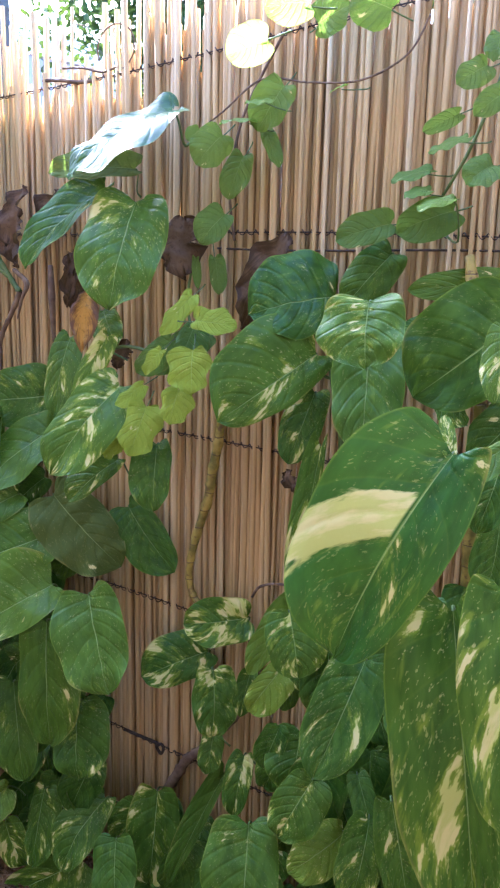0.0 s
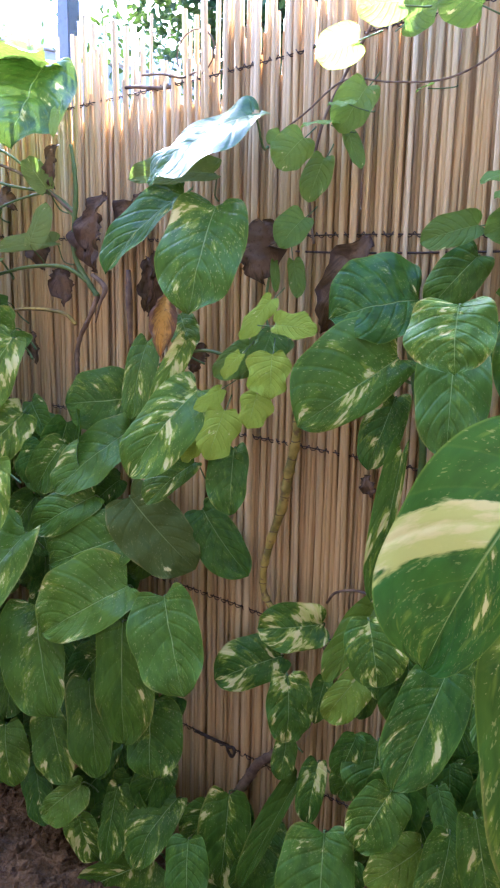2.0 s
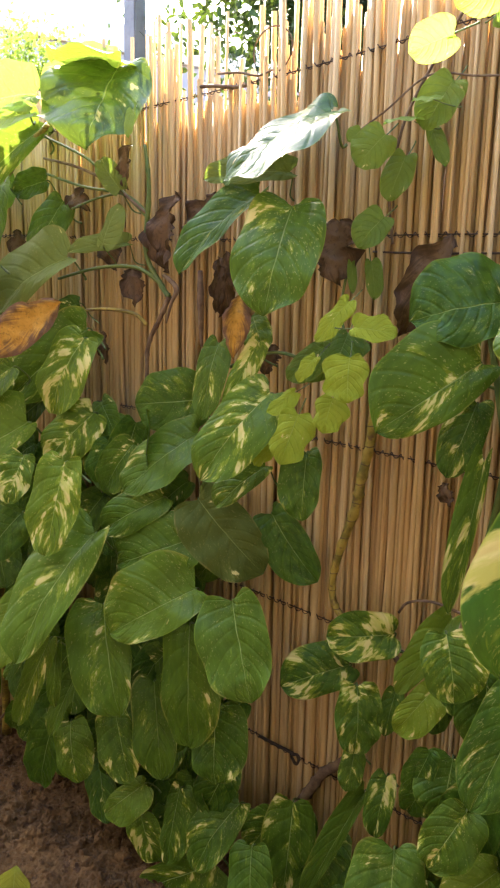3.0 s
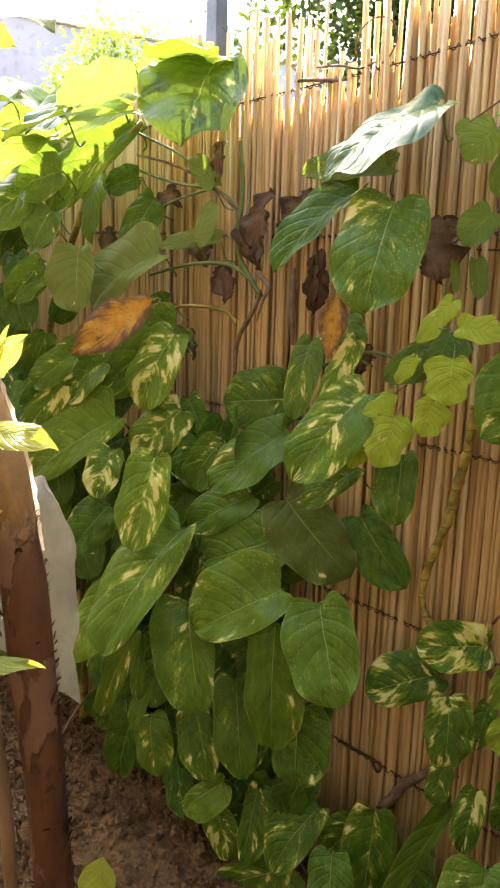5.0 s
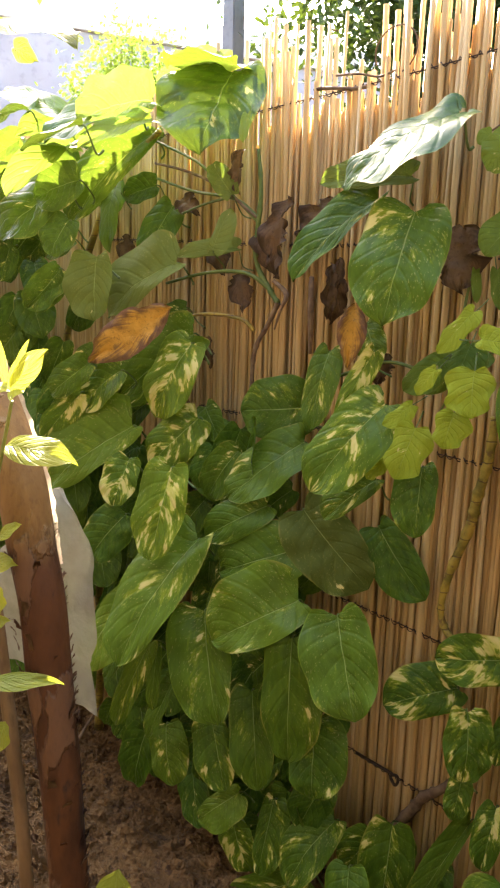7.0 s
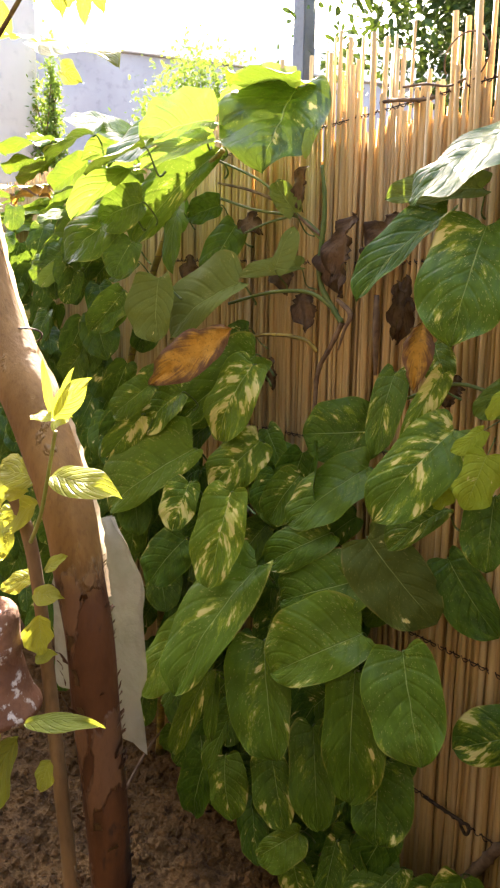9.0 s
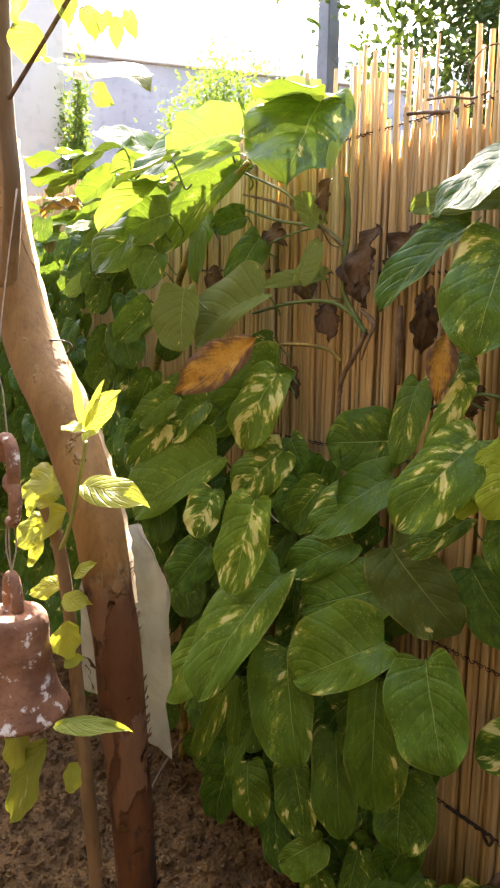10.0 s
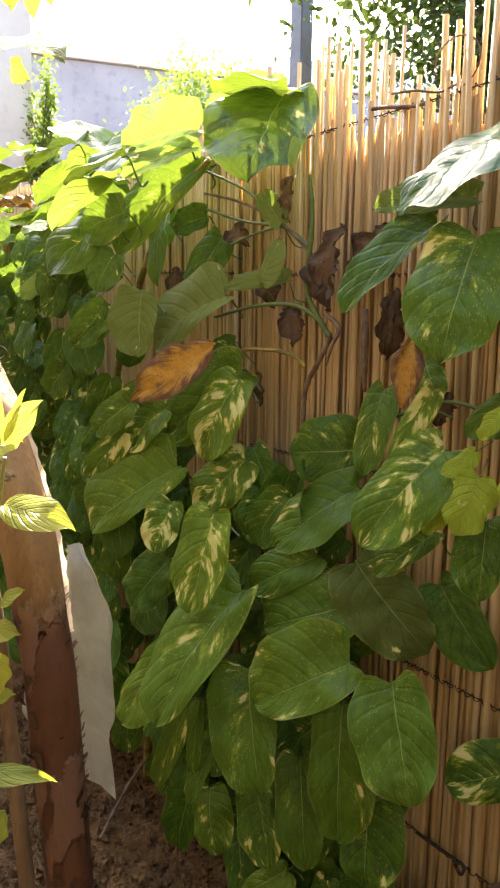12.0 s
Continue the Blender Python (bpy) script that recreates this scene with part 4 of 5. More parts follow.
leaf(right_vine, "p", (0.325, 1.829, 1.306), (0.181, 1.770, 1.174), 0.181, (0.30, -0.95, 0.10), 0.04, 0.02, 0.08, 0.18, skew=0.09)
leaf(right_vine, "p", (0.172, 1.934, 1.287), (0.098, 1.907, 1.249), 0.094, (0.26, -0.95, 0.15), 0.02, 0.00, 0.04, 0.07, skew=-0.09)
leaf(right_vine, "p", (0.048, 1.909, 1.261), (0.074, 1.831, 1.053), 0.136, (0.20, -0.91, 0.37), 0.07, 0.15, 0.06, 0.16, skew=-0.02)
leaf(right_vine, "p", (-0.078, 1.938, 1.144), (-0.106, 1.883, 1.000), 0.085, (0.37, -0.89, 0.27), 0.30, 0.04, 0.07, 0.08, skew=0.02)
leaf(right_vine, "p", (-0.027, 1.867, 1.048), (-0.056, 1.826, 0.750), 0.050, (0.60, -0.80, 0.05), 0.68, 0.08, 0.04, 0.06, skew=0.20)
leaf(right_vine, "p", (0.335, 1.700, 1.293), (0.337, 1.658, 1.189), 0.052, (0.35, -0.87, 0.36), 0.40, 0.18, 0.05, 0.05, skew=0.04)
leaf(right_vine, "p", (0.329, 1.555, 0.908), (0.395, 1.572, 0.422), 0.163, (0.25, -0.97, 0.00), 0.29, 0.02, 0.07, 0.11, skew=0.15)
leaf(right_vine, "p", (0.409, 1.502, 0.970), (0.459, 1.498, 0.637), 0.138, (0.25, -0.97, 0.05), 0.59, 0.05, 0.08, 0.15, skew=0.01)
leaf(right_vine, "p", (0.233, 1.690, 0.727), (0.228, 1.632, 0.638), 0.052, (0.37, -0.78, 0.50), 0.04, 0.05, 0.04, 0.11, skew=-0.00)
leaf(right_vine, "p", (0.111, 1.814, 0.660), (0.065, 1.700, 0.459), 0.130, (0.35, -0.85, 0.40), 0.18, 0.04, 0.05, 0.19, skew=0.00)
leaf(right_vine, "p", (-0.025, 1.833, 0.453), (-0.023, 1.792, 0.335), 0.114, (0.36, -0.88, 0.31), 0.30, 0.06, 0.08, 0.06, skew=0.07)
leaf(right_vine, "p", (0.039, 1.757, 0.411), (-0.009, 1.709, 0.296), 0.105, (0.28, -0.92, 0.27), 0.36, 0.10, 0.08, 0.21, skew=-0.05)
leaf(right_vine, "p", (0.159, 1.756, 0.375), (0.146, 1.719, 0.220), 0.090, (0.45, -0.87, 0.17), 0.29, 0.06, 0.10, 0.16, skew=0.04)
leaf(right_vine, "p", (-0.195, 1.895, 0.300), (-0.193, 1.848, 0.175), 0.064, (0.34, -0.88, 0.34), 0.56, 0.06, 0.08, 0.14, skew=0.07)
leaf(right_vine, "p", (-0.266, 1.865, 0.505), (-0.252, 1.843, 0.356), 0.104, (0.64, -0.75, 0.17), 0.56, 0.06, 0.08, 0.10, skew=-0.02)
leaf(right_vine, "p", (-0.274, 1.884, 0.332), (-0.274, 1.856, 0.246), 0.058, (0.40, -0.87, 0.28), 0.40, 0.08, 0.05, 0.14, skew=-0.01)
leaf(right_vine, "p", (-0.229, 1.949, 0.609), (-0.367, 1.889, 0.582), 0.113, (0.34, -0.91, 0.25), 0.83, 0.05, 0.08, 0.20, skew=0.01)
leaf(right_vine, "p", (-0.348, 1.967, 0.486), (-0.490, 1.888, 0.410), 0.125, (0.28, -0.88, 0.38), 0.63, 0.02, 0.06, 0.09, skew=0.09)
leaf(right_vine, "p", (-0.038, 1.783, 0.731), (-0.006, 1.765, 0.610), 0.119, (0.50, -0.83, 0.25), 0.65, 0.12, 0.11, 0.20, skew=-0.04)
leaf(right_vine, "p", (-0.090, 1.871, 0.565), (-0.149, 1.824, 0.462), 0.078, (0.31, -0.92, 0.25), 0.29, 0.55, 0.11, 0.13, skew=-0.12)
leaf(right_vine, "p", (-0.094, 1.938, 0.692), (-0.152, 1.826, 0.546), 0.070, (0.62, -0.72, 0.31), 0.09, 0.35, 0.07, 0.10, skew=0.15)
leaf(right_vine, "p", (-0.198, 1.916, 0.497), (-0.203, 1.884, 0.402), 0.050, (0.52, -0.82, 0.26), 0.36, 0.05, 0.06, 0.13, skew=0.02)
leaf(right_vine, "p", (0.095, 1.789, 0.295), (0.016, 1.710, 0.228), 0.097, (0.49, -0.79, 0.37), 0.22, 0.40, 0.07, 0.09, skew=-0.05)
leaf(right_vine, "p", (0.213, 1.714, 0.460), (0.254, 1.720, 0.261), 0.112, (0.45, -0.89, 0.06), 0.33, 0.06, 0.04, 0.14, skew=-0.12)
leaf(right_vine, "p", (0.116, 1.797, 0.429), (0.169, 1.763, 0.346), 0.051, (0.31, -0.79, 0.52), 0.09, 0.05, 0.09, 0.08, skew=0.02)
leaf(right_vine, "p", (0.263, 1.682, 0.866), (0.248, 1.642, 0.783), 0.062, (0.37, -0.86, 0.35), 0.07, 0.08, 0.11, 0.09, skew=0.02)
leaf(right_vine, "p", (0.345, 1.717, 1.102), (0.322, 1.684, 0.986), 0.074, (0.28, -0.94, 0.21), 0.00, 0.02, 0.09, 0.15, skew=0.04)

leaf(middle_vine, "p", (-1.101, 1.800, 1.219), (-1.178, 1.747, 1.017), 0.153, (0.24, -0.96, 0.16), 0.77, 0.25, 0.10, 0.21, skew=-0.07)
leaf(middle_vine, "p", (-1.163, 1.860, 1.239), (-1.391, 1.761, 1.039), 0.176, (0.39, -0.92, 0.01), 0.25, 0.15, 0.04, 0.12, skew=0.04)
leaf(middle_vine, "p", (-1.412, 1.772, 1.111), (-1.474, 1.708, 1.025), 0.078, (0.54, -0.81, 0.21), 0.36, 0.15, 0.10, 0.06, skew=-0.16)
leaf(middle_vine, "p", (-1.240, 1.712, 0.988), (-1.463, 1.570, 0.789), 0.190, (0.29, -0.90, 0.32), 0.20, 0.28, 0.08, 0.14, skew=0.20)
leaf(middle_vine, "p", (-1.163, 1.646, 0.918), (-1.173, 1.599, 0.795), 0.102, (0.47, -0.84, 0.28), 0.72, 0.15, 0.06, 0.20, skew=0.06)
leaf(middle_vine, "p", (-1.082, 1.812, 1.022), (-1.186, 1.730, 0.886), 0.137, (0.41, -0.89, 0.22), 0.72, 0.18, 0.10, 0.06, skew=0.02)
leaf(middle_vine, "p", (-0.969, 1.631, 0.933), (-0.971, 1.567, 0.710), 0.138, (0.35, -0.90, 0.25), 0.72, 0.30, 0.04, 0.20, skew=0.03)
leaf(middle_vine, "p", (-0.812, 1.807, 0.841), (-0.933, 1.710, 0.749), 0.106, (0.40, -0.84, 0.36), 0.11, 0.12, 0.11, 0.20, skew=0.04)
leaf(middle_vine, "p", (-0.778, 1.898, 0.996), (-0.903, 1.754, 0.848), 0.140, (0.27, -0.80, 0.54), 0.10, 0.15, 0.08, 0.16, skew=0.00)
leaf(middle_vine, "p", (-1.034, 1.926, 0.985), (-1.001, 1.821, 0.795), 0.164, (0.42, -0.76, 0.49), 0.09, 0.08, 0.09, 0.21, skew=0.20)
leaf(middle_vine, "p", (-0.810, 1.944, 1.075), (-0.963, 1.854, 1.055), 0.169, (0.47, -0.85, 0.22), 0.23, 0.08, 0.07, 0.07, skew=0.01)
leaf(middle_vine, "p", (-0.707, 1.891, 1.226), (-0.701, 1.827, 1.046), 0.080, (0.41, -0.85, 0.32), 0.30, 0.15, 0.06, 0.15, skew=-0.06)
leaf(middle_vine, "p", (-0.538, 1.831, 1.240), (-0.574, 1.761, 1.094), 0.056, (0.78, -0.62, 0.10), 0.83, 0.25, 0.04, 0.16, skew=-0.06)
leaf(middle_vine, "p", (-0.486, 1.810, 1.134), (-0.583, 1.693, 0.946), 0.146, (0.32, -0.87, 0.38), 0.59, 0.15, 0.10, 0.13, skew=-0.03)
leaf(middle_vine, "p", (-0.509, 1.830, 0.965), (-0.591, 1.755, 0.870), 0.079, (0.32, -0.86, 0.41), 0.37, 0.12, 0.09, 0.05, skew=0.17)
leaf(middle_vine, "p", (-0.398, 1.830, 1.014), (-0.381, 1.793, 0.874), 0.091, (0.42, -0.86, 0.28), 0.33, 0.05, 0.09, 0.19, skew=0.10)
leaf(middle_vine, "b", (-0.713, 1.831, 0.850), (-0.552, 1.890, 0.683), 0.166, (0.57, -0.77, 0.28), 0.00, 0.15, 0.07, 0.14, skew=0.07)
leaf(middle_vine, "p", (-0.565, 1.933, 0.822), (-0.435, 1.949, 0.675), 0.118, (0.43, -0.86, 0.28), 0.07, 0.02, 0.05, 0.21, skew=0.09)
leaf(middle_vine, "p", (-0.673, 1.780, 0.645), (-0.821, 1.639, 0.533), 0.186, (0.43, -0.79, 0.44), 0.18, 0.25, 0.11, 0.21, skew=0.15)
leaf(middle_vine, "p", (-0.712, 1.816, 0.755), (-0.886, 1.716, 0.670), 0.166, (0.31, -0.87, 0.38), 0.26, 0.15, 0.08, 0.18, skew=0.05)
leaf(middle_vine, "p", (-0.549, 1.771, 0.653), (-0.444, 1.717, 0.460), 0.168, (0.30, -0.86, 0.41), 0.22, 0.15, 0.05, 0.17, skew=0.06)
leaf(middle_vine, "p", (-0.651, 1.738, 0.571), (-0.638, 1.726, 0.262), 0.149, (0.48, -0.88, 0.05), 0.12, 0.12, 0.04, 0.21, skew=-0.06)
leaf(middle_vine, "p", (-0.903, 1.688, 0.567), (-0.798, 1.646, 0.313), 0.156, (0.47, -0.82, 0.33), 0.19, 0.18, 0.08, 0.21, skew=0.16)
leaf(middle_vine, "p", (-0.923, 1.681, 0.753), (-0.988, 1.484, 0.453), 0.176, (0.21, -0.84, 0.50), 0.26, 0.22, 0.08, 0.10, skew=0.11)
leaf(middle_vine, "p", (-1.120, 1.611, 0.563), (-1.181, 1.505, 0.364), 0.130, (0.35, -0.87, 0.36), 0.22, 0.35, 0.05, 0.07, skew=-0.13)
leaf(middle_vine, "p", (-1.015, 1.602, 0.466), (-1.174, 1.598, 0.163), 0.071, (0.23, -0.97, -0.11), 0.22, 0.18, 0.05, 0.05, skew=-0.01)
leaf(middle_vine, "p", (-1.019, 1.629, 0.443), (-1.014, 1.611, 0.272), 0.037, (0.70, -0.70, 0.10), 0.18, 0.15, 0.11, 0.14, skew=0.03)
leaf(middle_vine, "p", (-0.997, 1.662, 0.341), (-1.019, 1.597, 0.193), 0.049, (0.31, -0.89, 0.34), 0.22, 0.15, 0.08, 0.19, skew=0.11)
leaf(middle_vine, "p", (-1.174, 1.617, 0.370), (-1.198, 1.582, 0.296), 0.042, (0.26, -0.91, 0.34), 0.14, 0.10, 0.04, 0.20, skew=-0.03)
leaf(middle_vine, "p", (-1.078, 1.707, 0.158), (-1.020, 1.688, 0.005), 0.113, (0.51, -0.81, 0.29), 0.25, 0.18, 0.10, 0.06, skew=-0.06)
leaf(middle_vine, "p", (-1.194, 1.729, 0.085), (-1.238, 1.714, -0.125), 0.110, (0.37, -0.93, -0.01), 0.07, 0.02, 0.08, 0.18, skew=0.06)
leaf(middle_vine, "p", (-0.905, 1.723, 0.243), (-0.828, 1.702, 0.086), 0.109, (0.47, -0.81, 0.34), 0.36, 0.10, 0.05, 0.19, skew=0.11)
leaf(middle_vine, "p", (-0.829, 1.755, 0.055), (-0.908, 1.682, -0.033), 0.093, (0.34, -0.85, 0.41), 0.22, 0.25, 0.11, 0.19, skew=-0.17)
leaf(middle_vine, "p", (-0.800, 1.763, 0.360), (-0.739, 1.730, 0.126), 0.115, (0.51, -0.82, 0.25), 0.16, 0.12, 0.07, 0.17, skew=0.07)
leaf(middle_vine, "p", (-0.627, 1.815, 0.337), (-0.588, 1.767, 0.162), 0.157, (0.28, -0.91, 0.31), 0.29, 0.05, 0.07, 0.07, skew=-0.06)
leaf(middle_vine, "p", (-0.605, 1.884, 0.033), (-0.663, 1.775, -0.132), 0.128, (0.08, -0.85, 0.53), 0.32, 0.08, 0.11, 0.15, skew=0.06)
leaf(middle_vine, "p", (-0.766, 1.825, 0.031), (-0.758, 1.765, -0.158), 0.091, (0.27, -0.91, 0.30), 0.32, 0.08, 0.05, 0.09, skew=-0.16)
leaf(middle_vine, "p", (-0.861, 1.770, -0.067), (-0.808, 1.790, -0.196), 0.101, (0.46, -0.89, 0.05), 0.56, 0.15, 0.07, 0.18, skew=0.01)
leaf(middle_vine, "p", (-0.665, 1.854, -0.158), (-0.851, 1.750, -0.273), 0.156, (0.44, -0.89, 0.10), 0.30, 0.12, 0.09, 0.18, skew=-0.13)
leaf(middle_vine, "p", (-0.477, 1.775, 0.042), (-0.433, 1.722, -0.089), 0.113, (0.24, -0.87, 0.43), 0.04, 0.08, 0.06, 0.13, skew=0.01)
leaf(middle_vine, "p", (-0.443, 1.894, 0.111), (-0.445, 1.864, -0.141), 0.132, (0.43, -0.90, 0.10), 0.26, 0.08, 0.06, 0.21, skew=0.02)
leaf(middle_vine, "p", (-0.252, 1.900, 0.228), (-0.352, 1.817, -0.056), 0.053, (0.30, -0.94, 0.17), 0.07, 0.08, 0.04, 0.14, skew=0.20)
leaf(middle_vine, "p", (-0.474, 1.853, 1.523), (-0.472, 1.761, 1.299), 0.183, (0.36, -0.86, 0.36), 0.32, 0.12, 0.09, 0.06, skew=0.03)
leaf(middle_vine, "s", (-0.438, 1.931, 1.717), (-0.618, 1.799, 1.572), 0.181, (-0.05, -0.71, 0.71), 0.13, 0.03, 0.09, 0.09, skew=-0.11)
leaf(middle_vine, "p", (-0.600, 1.900, 1.563), (-0.726, 1.774, 1.381), 0.096, (0.20, -0.87, 0.46), 0.22, 0.02, 0.08, 0.10, skew=0.19)
leaf(middle_vine, "p", (-0.628, 1.920, 1.294), (-0.571, 1.902, 1.213), 0.077, (0.33, -0.85, 0.42), 0.30, 0.15, 0.07, 0.10, skew=0.07)
leaf(middle_vine, "b", (-1.359, 1.683, 1.439), (-1.347, 1.664, 1.267), 0.147, (0.40, -0.91, 0.13), 0.00, 0.50, 0.04, 0.09, skew=0.16)
leaf(middle_vine, "b", (-1.199, 1.830, 1.429), (-1.408, 1.746, 1.274), 0.183, (0.09, -0.92, 0.38), 0.09, 0.55, 0.10, 0.14, skew=0.18)
leaf(middle_vine, "p", (-1.330, 1.918, 1.591), (-1.363, 1.840, 1.435), 0.107, (0.57, -0.78, 0.27), 0.01, 0.10, 0.07, 0.14, skew=-0.01)
leaf(middle_vine, "p", (-1.402, 1.898, 1.788), (-1.641, 1.771, 1.537), 0.151, (0.36, -0.93, 0.13), 0.30, 0.28, 0.07, 0.20, skew=0.20)
leaf(middle_vine, "p", (-1.515, 1.851, 1.648), (-1.458, 1.789, 1.457), 0.068, (0.29, -0.88, 0.37), 0.04, 0.22, 0.10, 0.08, skew=0.02)
leaf(middle_vine, "p", (-1.390, 1.757, 1.100), (-1.481, 1.701, 1.021), 0.080, (0.45, -0.89, 0.11), 0.56, 0.15, 0.04, 0.17, skew=-0.09)
leaf(middle_vine, "p", (-1.525, 1.708, 1.047), (-1.573, 1.616, 0.887), 0.090, (0.71, -0.68, 0.18), 0.30, 0.12, 0.09, 0.05, skew=0.02)
leaf(middle_vine, "p", (-1.228, 1.677, 0.744), (-1.303, 1.607, 0.613), 0.132, (0.44, -0.87, 0.21), 0.07, 0.05, 0.09, 0.21, skew=0.03)
leaf(middle_vine, "s", (-1.119, 1.943, 1.914), (-1.098, 1.817, 1.697), 0.288, (0.45, -0.75, 0.48), 0.07, 0.08, 0.09, 0.06, skew=0.10)
# sunlit leaf: its glow is partly painted by the high lightness
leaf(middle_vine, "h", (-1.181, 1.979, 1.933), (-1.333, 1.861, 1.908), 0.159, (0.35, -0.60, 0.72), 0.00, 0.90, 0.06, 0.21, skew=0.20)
leaf(middle_vine, "b", (-0.551, 1.944, 1.610), (-0.732, 1.856, 1.598), 0.072, (0.40, -0.86, 0.32), 0.00, 0.35, 0.10, 0.13, skew=0.12)
leaf(middle_vine, "p", (-1.409, 1.921, 1.654), (-1.513, 1.880, 1.624), 0.085, (0.33, -0.94, 0.13), 0.01, 0.02, 0.07, 0.21, skew=0.06)
leaf(middle_vine, "b", (-1.069, 1.925, 1.470), (-1.200, 1.830, 1.444), 0.050, (0.49, -0.79, 0.37), 0.00, 0.60, 0.06, 0.16, skew=0.15)
leaf(middle_vine, "b", (-1.078, 1.849, 1.461), (-1.053, 1.886, 1.568), 0.060, (0.39, -0.89, 0.22), 0.00, 0.60, 0.05, 0.04, skew=0.20)
leaf(middle_vine, "b", (-1.067, 1.902, 1.603), (-1.146, 1.898, 1.684), 0.064, (0.39, -0.86, 0.33), 0.00, 0.45, 0.07, 0.22, skew=0.01)
leaf(middle_vine, "h", (-0.986, 1.873, 1.783), (-0.972, 1.847, 1.711), 0.029, (0.31, -0.88, 0.37), 0.00, 0.90, 0.07, 0.09, skew=0.04)
leaf(dead_leaves, "d", (-0.802, 1.986, 1.588), (-0.842, 1.925, 1.460), 0.109, (0.40, -0.87, 0.28), 0.00, 0.05, 0.04, 0.18, skew=-0.00)
leaf(dead_leaves, "d", (-0.973, 1.957, 1.538), (-0.946, 1.924, 1.411), 0.073, (0.36, -0.88, 0.31), 0.00, 0.05, 0.08, 0.22, skew=0.12)

leaf(climbing_vine, "v", (-0.268, 1.781, 1.285), (-0.195, 1.818, 1.274), 0.054, (0.46, -0.80, 0.39), 0.00, 0.45, 0.07, 0.07, skew=-0.07)
leaf(climbing_vine, "v", (-0.281, 1.792, 1.226), (-0.268, 1.771, 1.140), 0.087, (0.37, -0.89, 0.27), 0.00, 0.50, 0.05, 0.11, skew=0.07)
leaf(climbing_vine, "v", (-0.315, 1.791, 1.144), (-0.319, 1.765, 1.075), 0.066, (0.43, -0.85, 0.30), 0.00, 0.48, 0.08, 0.17, skew=-0.08)
leaf(climbing_vine, "v", (-0.395, 1.788, 1.102), (-0.411, 1.751, 0.999), 0.080, (0.44, -0.86, 0.24), 0.00, 0.40, 0.07, 0.10, skew=-0.04)
leaf(climbing_vine, "v", (-0.365, 1.800, 1.221), (-0.393, 1.780, 1.169), 0.032, (0.27, -0.94, 0.22), 0.00, 0.60, 0.11, 0.11, skew=0.00)
leaf(climbing_vine, "v", (-0.415, 1.801, 1.145), (-0.454, 1.757, 1.102), 0.036, (0.54, -0.78, 0.32), 0.00, 0.60, 0.05, 0.15, skew=-0.12)
leaf(climbing_vine, "v", (-0.432, 1.784, 1.075), (-0.452, 1.776, 1.056), 0.023, (0.08, -0.95, 0.30), 0.00, 0.60, 0.08, 0.15, skew=-0.06)
leaf(climbing_vine, "v", (-0.458, 1.785, 1.025), (-0.482, 1.754, 0.985), 0.034, (0.36, -0.83, 0.42), 0.00, 0.55, 0.06, 0.18, skew=-0.01)
leaf(climbing_vine, "v", (-0.320, 1.841, 1.333), (-0.366, 1.798, 1.251), 0.044, (0.32, -0.90, 0.29), 0.00, 0.45, 0.06, 0.11, skew=-0.07)
leaf(climbing_vine, "h", (-0.401, 1.881, 1.235), (-0.463, 1.837, 1.165), 0.066, (0.39, -0.89, 0.22), 0.04, 0.28, 0.09, 0.16, skew=-0.12)
leaf(climbing_vine, "h", (-0.345, 1.886, 1.267), (-0.353, 1.849, 1.194), 0.072, (0.52, -0.79, 0.34), 0.04, 0.25, 0.05, 0.06, skew=-0.13)
leaf(hedge_vine, "p", (-1.529, 1.688, 1.635), (-1.660, 1.555, 1.486), 0.184, (0.30, -0.83, 0.48), 0.06, 0.12, 0.04, 0.19, skew=0.05)
leaf(hedge_vine, "p", (-1.438, 1.678, 1.641), (-1.569, 1.619, 1.595), 0.133, (0.36, -0.92, 0.17), 0.06, 0.18, 0.06, 0.18, skew=0.02)
leaf(hedge_vine, "p", (-1.498, 1.655, 1.389), (-1.575, 1.588, 1.293), 0.101, (0.45, -0.86, 0.25), 0.22, 0.12, 0.07, 0.14, skew=-0.04)
leaf(hedge_vine, "p", (-1.475, 1.680, 1.488), (-1.557, 1.640, 1.441), 0.078, (0.27, -0.91, 0.30), 0.18, 0.15, 0.05, 0.15, skew=0.02)
leaf(hedge_vine, "p", (-1.459, 1.714, 1.135), (-1.559, 1.643, 1.050), 0.091, (0.41, -0.88, 0.25), 0.07, 0.12, 0.06, 0.19, skew=-0.08)
# backlit top leaves: the h rows carry sunlight in a lighter, yellower colour
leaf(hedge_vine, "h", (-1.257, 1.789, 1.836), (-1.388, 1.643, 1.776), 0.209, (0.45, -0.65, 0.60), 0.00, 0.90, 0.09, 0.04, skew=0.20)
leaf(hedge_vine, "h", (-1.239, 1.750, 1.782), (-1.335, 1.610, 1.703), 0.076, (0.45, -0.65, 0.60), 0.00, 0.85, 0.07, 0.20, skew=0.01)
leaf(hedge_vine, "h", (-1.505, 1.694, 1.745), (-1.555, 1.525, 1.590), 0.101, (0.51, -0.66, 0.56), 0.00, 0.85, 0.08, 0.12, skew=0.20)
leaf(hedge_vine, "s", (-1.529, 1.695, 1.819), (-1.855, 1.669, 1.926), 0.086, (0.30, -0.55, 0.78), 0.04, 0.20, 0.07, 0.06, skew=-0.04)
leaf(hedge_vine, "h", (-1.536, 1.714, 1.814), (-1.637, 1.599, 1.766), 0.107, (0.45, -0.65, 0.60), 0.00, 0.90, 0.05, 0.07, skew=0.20)
